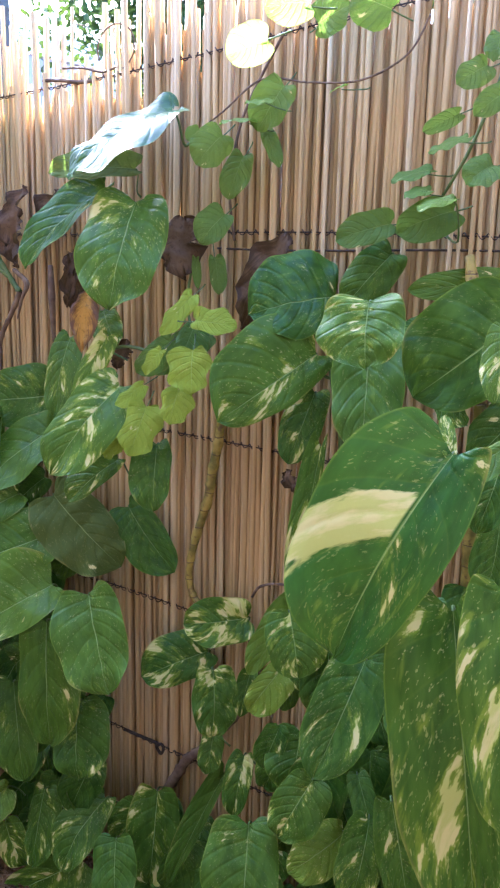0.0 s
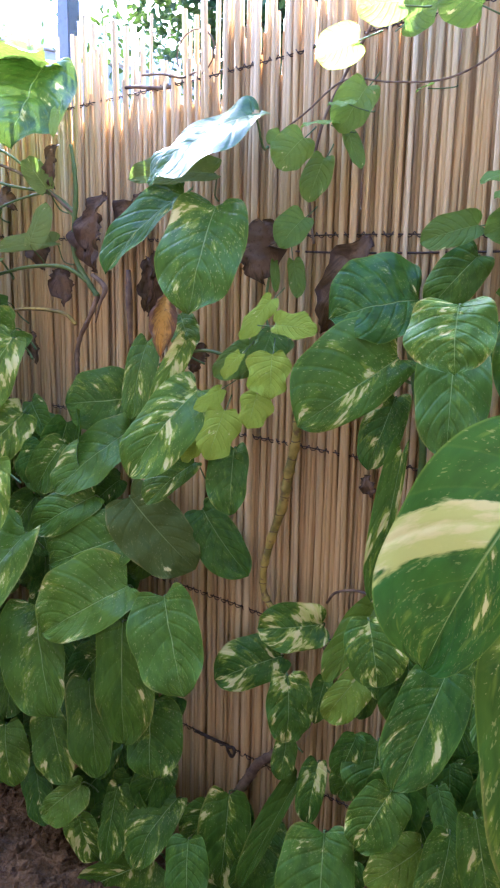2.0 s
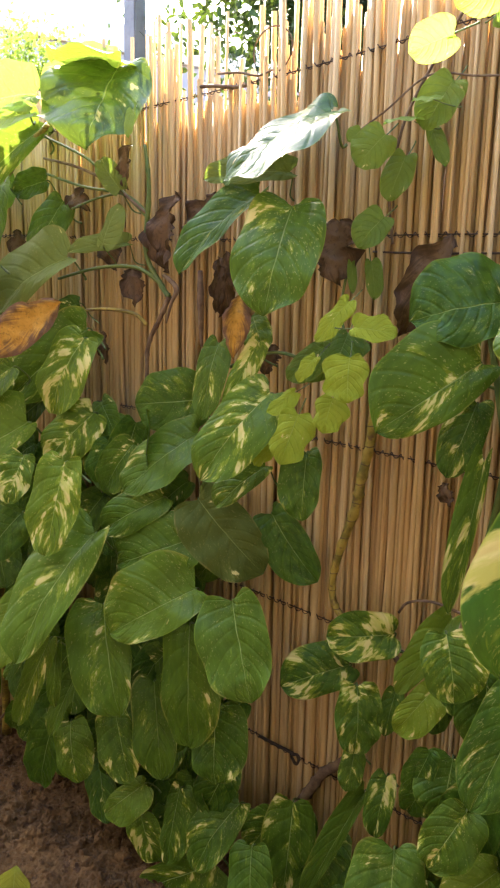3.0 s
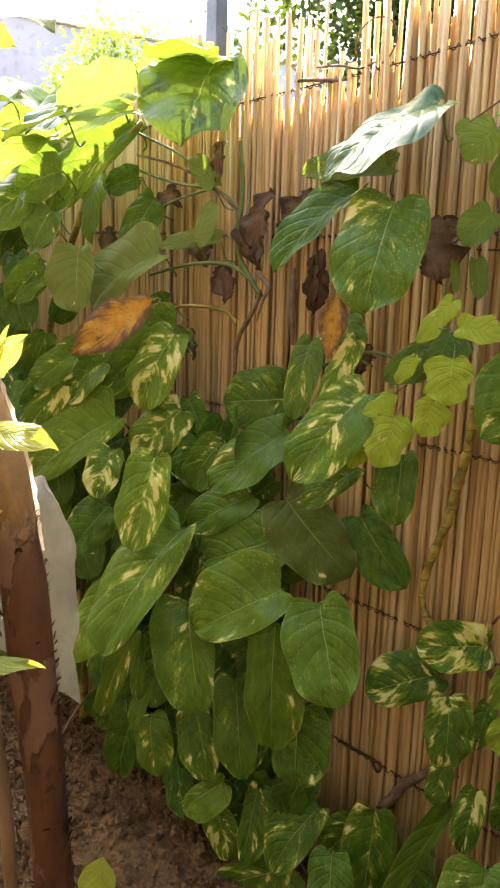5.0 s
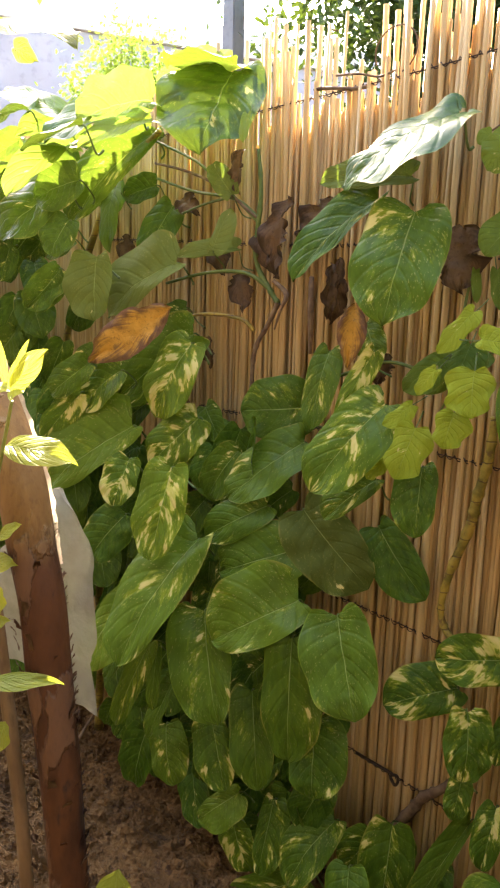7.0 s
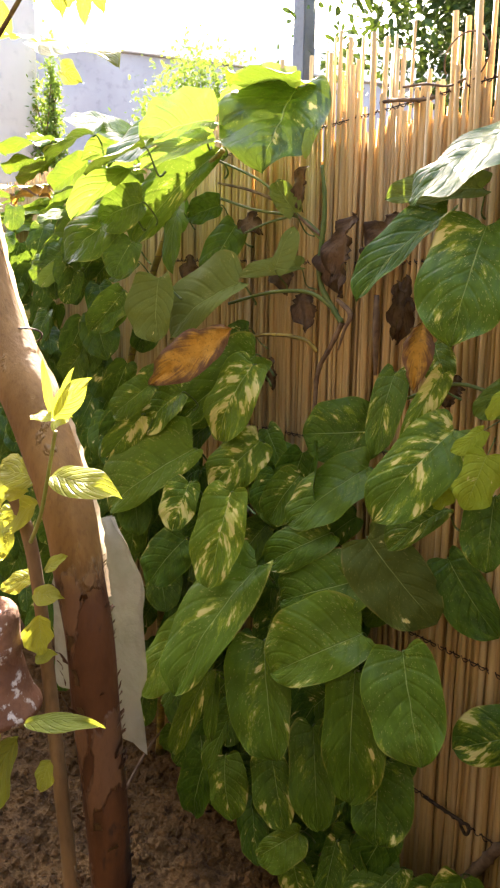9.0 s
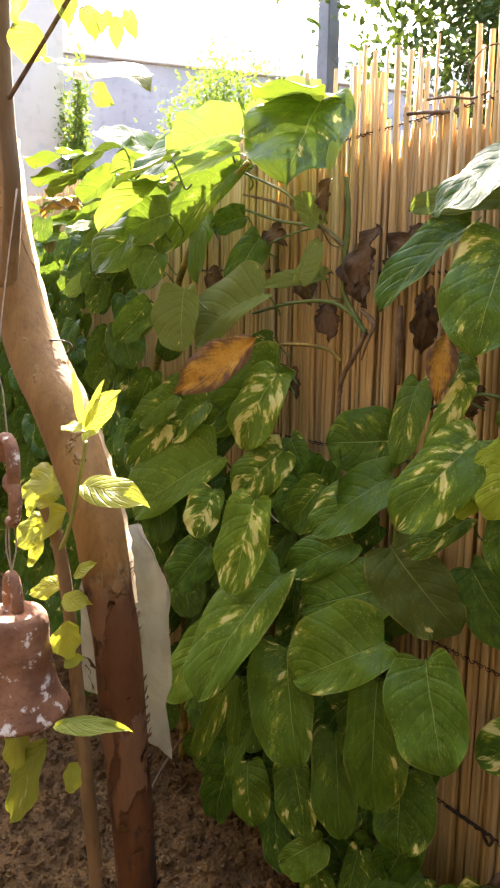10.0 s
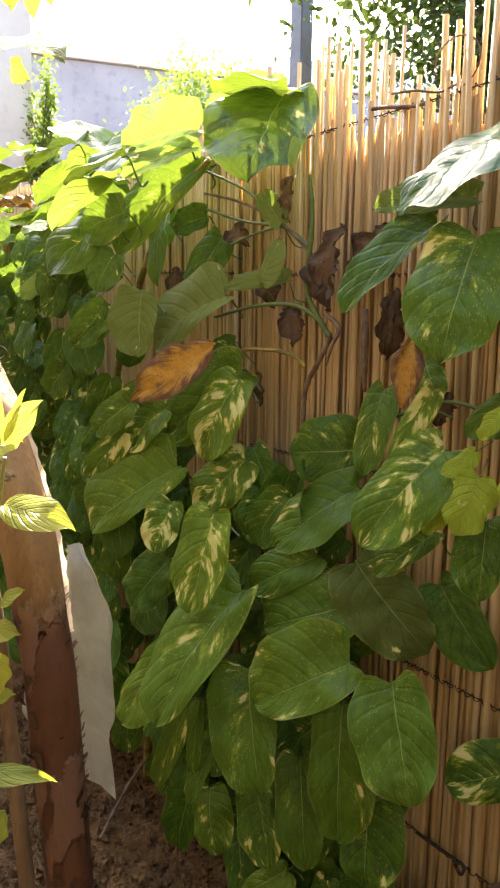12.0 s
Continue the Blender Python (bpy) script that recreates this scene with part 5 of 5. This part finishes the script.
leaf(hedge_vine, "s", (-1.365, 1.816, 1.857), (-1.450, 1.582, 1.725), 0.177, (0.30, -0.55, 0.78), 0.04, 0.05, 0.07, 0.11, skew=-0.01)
leaf(hedge_vine, "p", (-1.464, 1.662, 1.536), (-1.496, 1.619, 1.440), 0.114, (0.45, -0.86, 0.24), 0.07, 0.12, 0.06, 0.09, skew=0.04)
leaf(hedge_vine, "p", (-1.824, 1.638, 1.534), (-1.902, 1.556, 1.437), 0.131, (0.43, -0.83, 0.36), 0.04, 0.10, 0.06, 0.13, skew=-0.02)
leaf(hedge_vine, "h", (-1.794, 1.594, 1.475), (-1.825, 1.546, 1.418), 0.059, (0.60, -0.74, 0.29), 0.00, 0.80, 0.07, 0.21, skew=0.02)

leaf(sapling, "t", (-0.514, 0.983, 1.147), (-0.397, 1.022, 1.137), 0.051, (0.25, -0.55, 0.80), 0.00, 0.80, 0.08, 0.08, skew=-0.02)
leaf(sapling, "t", (-0.633, 1.031, 1.115), (-0.759, 1.010, 1.105), 0.051, (0.10, -0.86, 0.50), 0.00, 0.70, 0.10, 0.13, skew=-0.00)
leaf(sapling, "t", (-0.481, 0.976, 1.227), (-0.429, 1.002, 1.281), 0.037, (0.36, -0.93, 0.10), 0.00, 0.85, 0.06, 0.18, skew=-0.04)
leaf(sapling, "t", (-0.513, 0.989, 1.223), (-0.541, 0.990, 1.298), 0.014, (0.52, -0.83, 0.21), 0.00, 0.95, 0.04, 0.17, skew=0.07)
leaf(sapling, "t", (-0.483, 0.979, 1.232), (-0.471, 1.001, 1.291), 0.011, (0.52, -0.83, 0.21), 0.00, 0.95, 0.04, 0.07, skew=-0.05)
leaf(sapling, "t", (-0.487, 0.983, 1.223), (-0.546, 0.980, 1.222), 0.026, (0.00, -0.41, 0.91), 0.00, 0.95, 0.11, 0.16, skew=-0.15)
leaf(sapling, "t", (-0.474, 0.974, 1.225), (-0.457, 0.989, 1.232), 0.049, (0.00, -0.41, 0.91), 0.00, 0.95, 0.06, 0.06, skew=0.16)
leaf(sapling, "t", (-0.681, 1.037, 1.066), (-0.735, 1.002, 1.017), 0.061, (0.10, -0.86, 0.50), 0.00, 0.88, 0.11, 0.16, skew=-0.01)
leaf(sapling, "t", (-0.800, 1.063, 1.098), (-0.836, 1.018, 1.058), 0.065, (0.10, -0.70, 0.70), 0.00, 0.85, 0.10, 0.07, skew=-0.05)
leaf(sapling, "t", (-0.832, 1.063, 1.016), (-0.879, 1.019, 0.966), 0.078, (0.10, -0.80, 0.60), 0.00, 0.88, 0.08, 0.10, skew=-0.06)
leaf(sapling, "t", (-0.699, 1.038, 0.943), (-0.758, 0.999, 0.912), 0.045, (0.10, -0.70, 0.70), 0.00, 0.88, 0.06, 0.10, skew=0.00)
leaf(sapling, "t", (-0.631, 1.002, 0.943), (-0.562, 1.019, 0.956), 0.033, (0.11, -0.84, 0.53), 0.00, 0.80, 0.08, 0.10, skew=0.03)
leaf(sapling, "t", (-0.643, 1.015, 0.903), (-0.614, 1.008, 0.851), 0.065, (0.30, -0.90, 0.30), 0.00, 0.90, 0.07, 0.06, skew=0.11)
leaf(sapling, "t", (-0.630, 1.001, 0.843), (-0.592, 1.020, 0.858), 0.025, (0.11, -0.75, 0.65), 0.00, 0.55, 0.10, 0.16, skew=0.10)
leaf(sapling, "t", (-0.577, 0.998, 0.997), (-0.550, 1.022, 1.021), 0.026, (0.11, -0.75, 0.65), 0.00, 0.80, 0.10, 0.12, skew=0.04)
leaf(sapling, "t", (-0.706, 0.962, 0.725), (-0.687, 0.936, 0.644), 0.089, (0.00, -0.95, 0.30), 0.00, 0.75, 0.10, 0.13, skew=-0.03)
leaf(sapling, "t", (-0.623, 0.967, 0.730), (-0.683, 0.928, 0.574), 0.075, (0.10, -0.97, 0.20), 0.00, 0.45, 0.08, 0.14, skew=-0.08)
leaf(sapling, "t", (-0.485, 0.924, 0.834), (-0.370, 0.980, 0.862), 0.028, (0.10, -0.60, 0.80), 0.00, 0.30, 0.09, 0.11, skew=0.15)
leaf(sapling, "t", (-0.534, 0.978, 0.733), (-0.537, 0.962, 0.689), 0.039, (0.21, -0.93, 0.31), 0.00, 0.55, 0.05, 0.05, skew=0.02)
leaf(sapling, "t", (-0.672, 1.018, 1.090), (-0.724, 1.002, 1.076), 0.028, (0.11, -0.84, 0.53), 0.00, 0.90, 0.09, 0.17, skew=-0.04)
leaf(sapling, "t", (-0.774, 1.031, 1.001), (-0.785, 1.009, 0.948), 0.032, (0.30, -0.90, 0.30), 0.00, 0.85, 0.05, 0.08, skew=0.00)
leaf(sapling, "t", (-0.776, 1.031, 1.087), (-0.775, 1.009, 1.038), 0.035, (0.20, -0.90, 0.40), 0.00, 0.90, 0.09, 0.21, skew=-0.01)
leaf(sapling, "t", (-0.729, 1.031, 1.129), (-0.763, 1.010, 1.113), 0.032, (0.10, -0.70, 0.70), 0.00, 0.95, 0.09, 0.12, skew=-0.05)

# two leaves glowing in the sun, brightened through their lightness value
leaf(climbing_vine, "h", (-0.023, 1.603, 1.704), (-0.079, 1.579, 1.684), 0.059, (0.46, -0.82, -0.34), 0.00, 0.90, 0.04, 0.23)
leaf(climbing_vine, "h", (0.044, 1.604, 1.743), (-0.015, 1.579, 1.738), 0.064, (0.34, -0.93, 0.14), 0.00, 0.95, 0.08, 0.13)
leaf(climbing_vine, "h", (-0.174, 1.938, 1.741), (-0.220, 1.915, 1.656), 0.081, (0.27, -0.96, 0.11), 0.00, 0.55, 0.04, 0.20)
leaf(climbing_vine, "h", (-0.182, 1.904, 1.705), (-0.228, 1.880, 1.700), 0.042, (0.10, -0.41, 0.91), 0.00, 0.60, 0.04, 0.16)
leaf(climbing_vine, "h", (-0.225, 1.914, 1.674), (-0.286, 1.879, 1.666), 0.057, (0.06, -0.32, 0.94), 0.10, 0.50, 0.09, 0.14)
leaf(climbing_vine, "h", (-0.298, 1.913, 1.655), (-0.339, 1.879, 1.593), 0.079, (0.51, -0.85, 0.12), 0.00, 0.60, 0.06, 0.21)
leaf(climbing_vine, "h", (-0.347, 1.900, 1.663), (-0.363, 1.877, 1.645), 0.034, (0.72, -0.66, 0.23), 0.00, 0.75, 0.05, 0.19)
leaf(climbing_vine, "h", (-0.269, 1.948, 1.619), (-0.292, 1.926, 1.531), 0.065, (0.22, -0.96, 0.19), 0.00, 0.40, 0.04, 0.16)
leaf(climbing_vine, "h", (-0.218, 1.949, 1.664), (-0.179, 1.940, 1.589), 0.034, (0.54, -0.74, 0.41), 0.00, 0.35, 0.04, 0.12)
leaf(climbing_vine, "h", (-0.298, 1.926, 1.502), (-0.337, 1.892, 1.440), 0.072, (0.41, -0.88, 0.24), 0.00, 0.30, 0.06, 0.22)
leaf(climbing_vine, "h", (-0.336, 1.949, 1.415), (-0.318, 1.940, 1.336), 0.038, (0.52, -0.82, 0.25), 0.00, 0.35, 0.04, 0.16)
leaf(climbing_vine, "h", (-0.369, 1.925, 1.413), (-0.357, 1.916, 1.348), 0.020, (0.48, -0.84, 0.24), 0.00, 0.45, 0.06, 0.16)
leaf(climbing_vine, "h", (-0.383, 1.916, 1.237), (-0.441, 1.871, 1.161), 0.066, (0.35, -0.90, 0.26), 0.00, 0.30, 0.08, 0.21)
leaf(climbing_vine, "h", (-0.321, 1.918, 1.252), (-0.385, 1.894, 1.216), 0.067, (0.18, -0.95, 0.27), 0.00, 0.30, 0.08, 0.29)
leaf(climbing_vine, "h", (0.140, 1.914, 1.560), (0.080, 1.879, 1.537), 0.058, (-0.04, -0.51, 0.86), 0.00, 0.30, 0.06, 0.13)
leaf(climbing_vine, "h", (0.192, 1.880, 1.642), (0.138, 1.856, 1.613), 0.030, (0.39, -0.92, -0.01), 0.00, 0.40, 0.05, 0.24)
leaf(climbing_vine, "h", (0.209, 1.881, 1.602), (0.155, 1.846, 1.574), 0.057, (-0.17, -0.47, 0.86), 0.00, 0.40, 0.03, 0.11)
leaf(climbing_vine, "h", (0.259, 1.860, 1.553), (0.226, 1.826, 1.519), 0.063, (0.29, -0.81, 0.52), 0.20, 0.35, 0.09, 0.29)
leaf(climbing_vine, "s", (0.196, 1.870, 1.503), (0.145, 1.836, 1.482), 0.052, (-0.06, -0.46, 0.89), 0.10, 0.35, 0.05, 0.10)
leaf(climbing_vine, "h", (0.152, 1.881, 1.521), (0.113, 1.857, 1.507), 0.039, (0.01, -0.58, 0.81), 0.00, 0.40, 0.08, 0.12)
leaf(climbing_vine, "h", (0.272, 1.859, 1.663), (0.228, 1.836, 1.625), 0.043, (0.34, -0.93, 0.16), 0.00, 0.40, 0.10, 0.26)
leaf(climbing_vine, "h", (0.232, 1.880, 1.711), (0.190, 1.856, 1.680), 0.052, (0.30, -0.92, 0.27), 0.00, 0.40, 0.09, 0.19)
leaf(climbing_vine, "h", (0.251, 1.880, 1.755), (0.247, 1.858, 1.708), 0.044, (0.09, -0.90, 0.43), 0.00, 0.30, 0.07, 0.29)
leaf(climbing_vine, "h", (0.068, 1.924, 1.472), (-0.031, 1.899, 1.441), 0.064, (0.16, -0.97, 0.19), 0.00, 0.28, 0.09, 0.18)
leaf(climbing_vine, "h", (0.182, 1.927, 1.492), (0.094, 1.880, 1.450), 0.077, (0.37, -0.91, 0.20), 0.00, 0.25, 0.06, 0.28)
leaf(climbing_vine, "h", (-0.094, 1.915, 1.834), (-0.019, 1.894, 1.848), 0.076, (-0.25, -0.95, -0.18), 0.00, 0.20, 0.05, 0.14)
leaf(climbing_vine, "h", (0.051, 1.908, 1.832), (-0.020, 1.894, 1.866), 0.095, (0.13, -0.99, -0.06), 0.00, 0.20, 0.05, 0.15)
leaf(climbing_vine, "h", (-0.036, 1.929, 1.723), (-0.066, 1.918, 1.709), 0.029, (-0.31, -0.32, 0.90), 0.10, 0.40, 0.09, 0.22)

leaf(hedge_vine, "s", (-1.278, 1.591, 1.751), (-1.421, 1.501, 1.688), 0.145, (-0.10, -0.44, 0.89), 0.02, 0.40, 0.04, 0.18)
leaf(hedge_vine, "p", (-1.647, 1.815, 1.691), (-2.144, 1.769, 1.577), 0.177, (0.13, -0.97, -0.18), 0.10, 0.10, 0.06, 0.24)
leaf(hedge_vine, "s", (-1.605, 1.631, 1.835), (-1.791, 1.586, 1.778), 0.159, (-0.17, -0.44, 0.88), 0.10, 0.30, 0.09, 0.28)
leaf(hedge_vine, "p", (-1.636, 1.498, 1.746), (-1.744, 1.475, 1.696), 0.097, (-0.35, -0.32, 0.88), 0.10, 0.39, 0.06, 0.22, stalk=False)
leaf(hedge_vine, "p", (-1.780, 1.749, 1.557), (-1.963, 1.706, 1.397), 0.129, (0.53, -0.75, -0.39), 0.15, 0.15, 0.05, 0.12)
leaf(hedge_vine, "p", (-1.486, 1.642, 1.402), (-1.583, 1.587, 1.294), 0.097, (0.72, -0.62, -0.32), 0.35, 0.12, 0.08, 0.16)
leaf(hedge_vine, "p", (-1.325, 1.626, 1.155), (-1.450, 1.583, 1.062), 0.088, (0.37, -0.93, -0.05), 0.15, 0.15, 0.08, 0.11)
leaf(hedge_vine, "p", (-1.271, 1.695, 1.138), (-1.393, 1.651, 1.022), 0.105, (0.22, -0.96, 0.15), 0.55, 0.15, 0.08, 0.27)
leaf(hedge_vine, "p", (-1.366, 1.628, 1.069), (-1.505, 1.585, 0.922), 0.085, (0.52, -0.82, -0.24), 0.50, 0.15, 0.04, 0.20)
leaf(hedge_vine, "p", (-1.932, 1.747, 1.601), (-2.113, 1.704, 1.456), 0.132, (0.41, -0.89, -0.23), 0.20, 0.20, 0.06, 0.10)
leaf(hedge_vine, "p", (-1.962, 1.788, 1.825), (-2.157, 1.742, 1.747), 0.119, (0.28, -0.95, -0.15), 0.05, 0.30, 0.08, 0.28)
# upper leaves in the sun, colour raised to look lit
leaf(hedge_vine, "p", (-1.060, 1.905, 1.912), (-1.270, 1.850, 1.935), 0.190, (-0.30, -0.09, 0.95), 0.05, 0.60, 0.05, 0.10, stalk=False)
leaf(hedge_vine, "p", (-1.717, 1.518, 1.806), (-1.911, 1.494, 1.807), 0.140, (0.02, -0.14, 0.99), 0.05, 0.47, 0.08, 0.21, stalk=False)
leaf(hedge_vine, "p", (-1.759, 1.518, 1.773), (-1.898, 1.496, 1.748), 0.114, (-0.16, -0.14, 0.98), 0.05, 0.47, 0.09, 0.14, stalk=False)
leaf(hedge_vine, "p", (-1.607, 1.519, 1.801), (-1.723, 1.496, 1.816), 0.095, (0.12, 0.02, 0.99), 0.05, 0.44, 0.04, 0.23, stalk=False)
leaf(hedge_vine, "p", (-1.224, 1.884, 1.308), (-1.282, 1.850, 1.291), 0.065, (0.46, -0.87, 0.15), 0.05, 0.02, 0.03, 0.21)

leaf(dead_leaves, "d", (-0.167, 1.964, 1.465), (-0.260, 1.942, 1.264), 0.107, (0.41, -0.91, -0.08), 0.00, 0.20, 0.10, 0.50)
leaf(dead_leaves, "d", (-0.420, 1.946, 1.502), (-0.394, 1.925, 1.364), 0.133, (0.30, -0.93, 0.21), 0.00, 0.00, 0.10, 0.50)
leaf(dead_leaves, "d", (-0.763, 1.948, 1.432), (-0.750, 1.939, 1.285), 0.062, (0.88, -0.46, 0.12), 0.00, 0.10, 0.12, 0.60)
leaf(dead_leaves, "d", (-0.895, 1.942, 1.590), (-0.905, 1.922, 1.390), 0.116, (0.03, -0.99, 0.11), 0.00, 0.10, 0.12, 0.60)
leaf(dead_leaves, "d", (-1.068, 1.939, 1.406), (-1.033, 1.919, 1.302), 0.078, (0.67, -0.64, 0.38), 0.00, 0.15, 0.12, 0.50)
leaf(dead_leaves, "d", (-1.180, 1.934, 1.481), (-1.106, 1.916, 1.397), 0.073, (0.46, -0.66, 0.59), 0.00, 0.05, 0.12, 0.50)
leaf(dead_leaves, "d", (-1.202, 1.948, 1.231), (-1.176, 1.939, 1.137), 0.043, (0.55, -0.80, 0.25), 0.00, 0.10, 0.10, 0.50)
leaf(dead_leaves, "d", (-0.587, 1.957, 1.228), (-0.599, 1.935, 1.155), 0.069, (0.31, -0.92, 0.24), 0.00, 0.05, 0.10, 0.50)
leaf(dead_leaves, "d", (-1.059, 1.935, 1.719), (-1.054, 1.915, 1.604), 0.065, (0.03, -0.98, 0.20), 0.00, 0.10, 0.10, 0.60)
leaf(dead_leaves, "d", (-1.299, 1.929, 1.608), (-1.202, 1.911, 1.555), 0.067, (0.09, -0.84, 0.54), 0.00, 0.05, 0.10, 0.50)
leaf(dead_leaves, "d", (-1.502, 1.879, 1.518), (-1.489, 1.858, 1.401), 0.054, (0.85, -0.48, 0.20), 0.00, 0.10, 0.10, 0.50)
leaf(dead_leaves, "d", (-0.738, 1.949, 1.445), (-0.737, 1.939, 1.366), 0.030, (0.87, -0.49, 0.09), 0.00, 0.10, 0.10, 0.50)
leaf(dead_leaves, "y", (-0.594, 1.831, 1.340), (-0.574, 1.788, 1.202), 0.062, (0.59, -0.73, 0.34), 0.00, 0.60, 0.10, 0.40)
leaf(dead_leaves, "y", (-1.080, 1.714, 1.315), (-1.272, 1.596, 1.165), 0.111, (0.47, -0.88, 0.05), 0.00, 0.30, 0.08, 0.25)
leaf(dead_leaves, "y", (-1.603, 1.490, 1.659), (-1.793, 1.461, 1.651), 0.101, (-0.01, -0.30, 0.95), 0.00, 0.50, 0.08, 0.30)
leaf(dead_leaves, "d", (-0.746, 1.949, 1.417), (-0.751, 1.928, 1.295), 0.044, (0.63, -0.77, 0.12), 0.00, 0.05, 0.10, 0.50)
leaf(dead_leaves, "d", (-0.137, 1.937, 0.973), (-0.107, 1.917, 0.933), 0.042, (0.05, -0.85, 0.52), 0.00, 0.05, 0.10, 0.50)

leaf(sapling, "t", (-0.600, 1.018, 1.784), (-0.567, 1.009, 1.727), 0.031, (0.77, -0.37, 0.52), 0.00, 0.15, 0.10, 0.24)
leaf(sapling, "t", (-0.537, 1.019, 1.748), (-0.497, 1.011, 1.693), 0.028, (0.73, -0.34, 0.59), 0.00, 0.10, 0.08, 0.17)
leaf(sapling, "t", (-0.479, 1.020, 1.726), (-0.482, 1.011, 1.698), 0.024, (0.44, -0.86, 0.27), 0.00, 0.70, 0.05, 0.21)
leaf(sapling, "t", (-0.459, 1.021, 1.714), (-0.443, 1.012, 1.670), 0.018, (0.73, -0.55, 0.41), 0.00, 0.85, 0.08, 0.13)
leaf(sapling, "t", (-0.436, 1.021, 1.714), (-0.398, 1.012, 1.669), 0.018, (0.54, -0.58, 0.62), 0.00, 0.85, 0.06, 0.20)
leaf(sapling, "t", (-0.541, 1.001, 1.673), (-0.338, 0.994, 1.603), 0.085, (0.29, -0.31, 0.91), 0.00, 0.10, 0.03, 0.20)
leaf(sapling, "t", (-0.622, 1.000, 1.699), (-0.538, 1.001, 1.672), 0.037, (0.29, -0.12, 0.95), 0.00, 0.60, 0.05, 0.19)
leaf(sapling, "t", (-0.508, 1.012, 1.640), (-0.432, 1.003, 1.607), 0.028, (-0.07, -0.99, 0.15), 0.00, 0.10, 0.06, 0.21)
leaf(sapling, "t", (-0.673, 1.008, 1.761), (-0.700, 0.999, 1.715), 0.066, (0.56, -0.81, -0.15), 0.00, 0.10, 0.05, 0.13)
leaf(sapling, "t", (-0.754, 1.006, 1.814), (-0.646, 0.997, 1.800), 0.066, (-0.11, -0.98, -0.16), 0.00, 0.10, 0.06, 0.25)
leaf(sapling, "t", (-0.687, 1.273, 0.204), (-0.676, 1.255, 0.109), 0.076, (0.64, -0.73, 0.24), 0.00, 0.60, 0.07, 0.27)
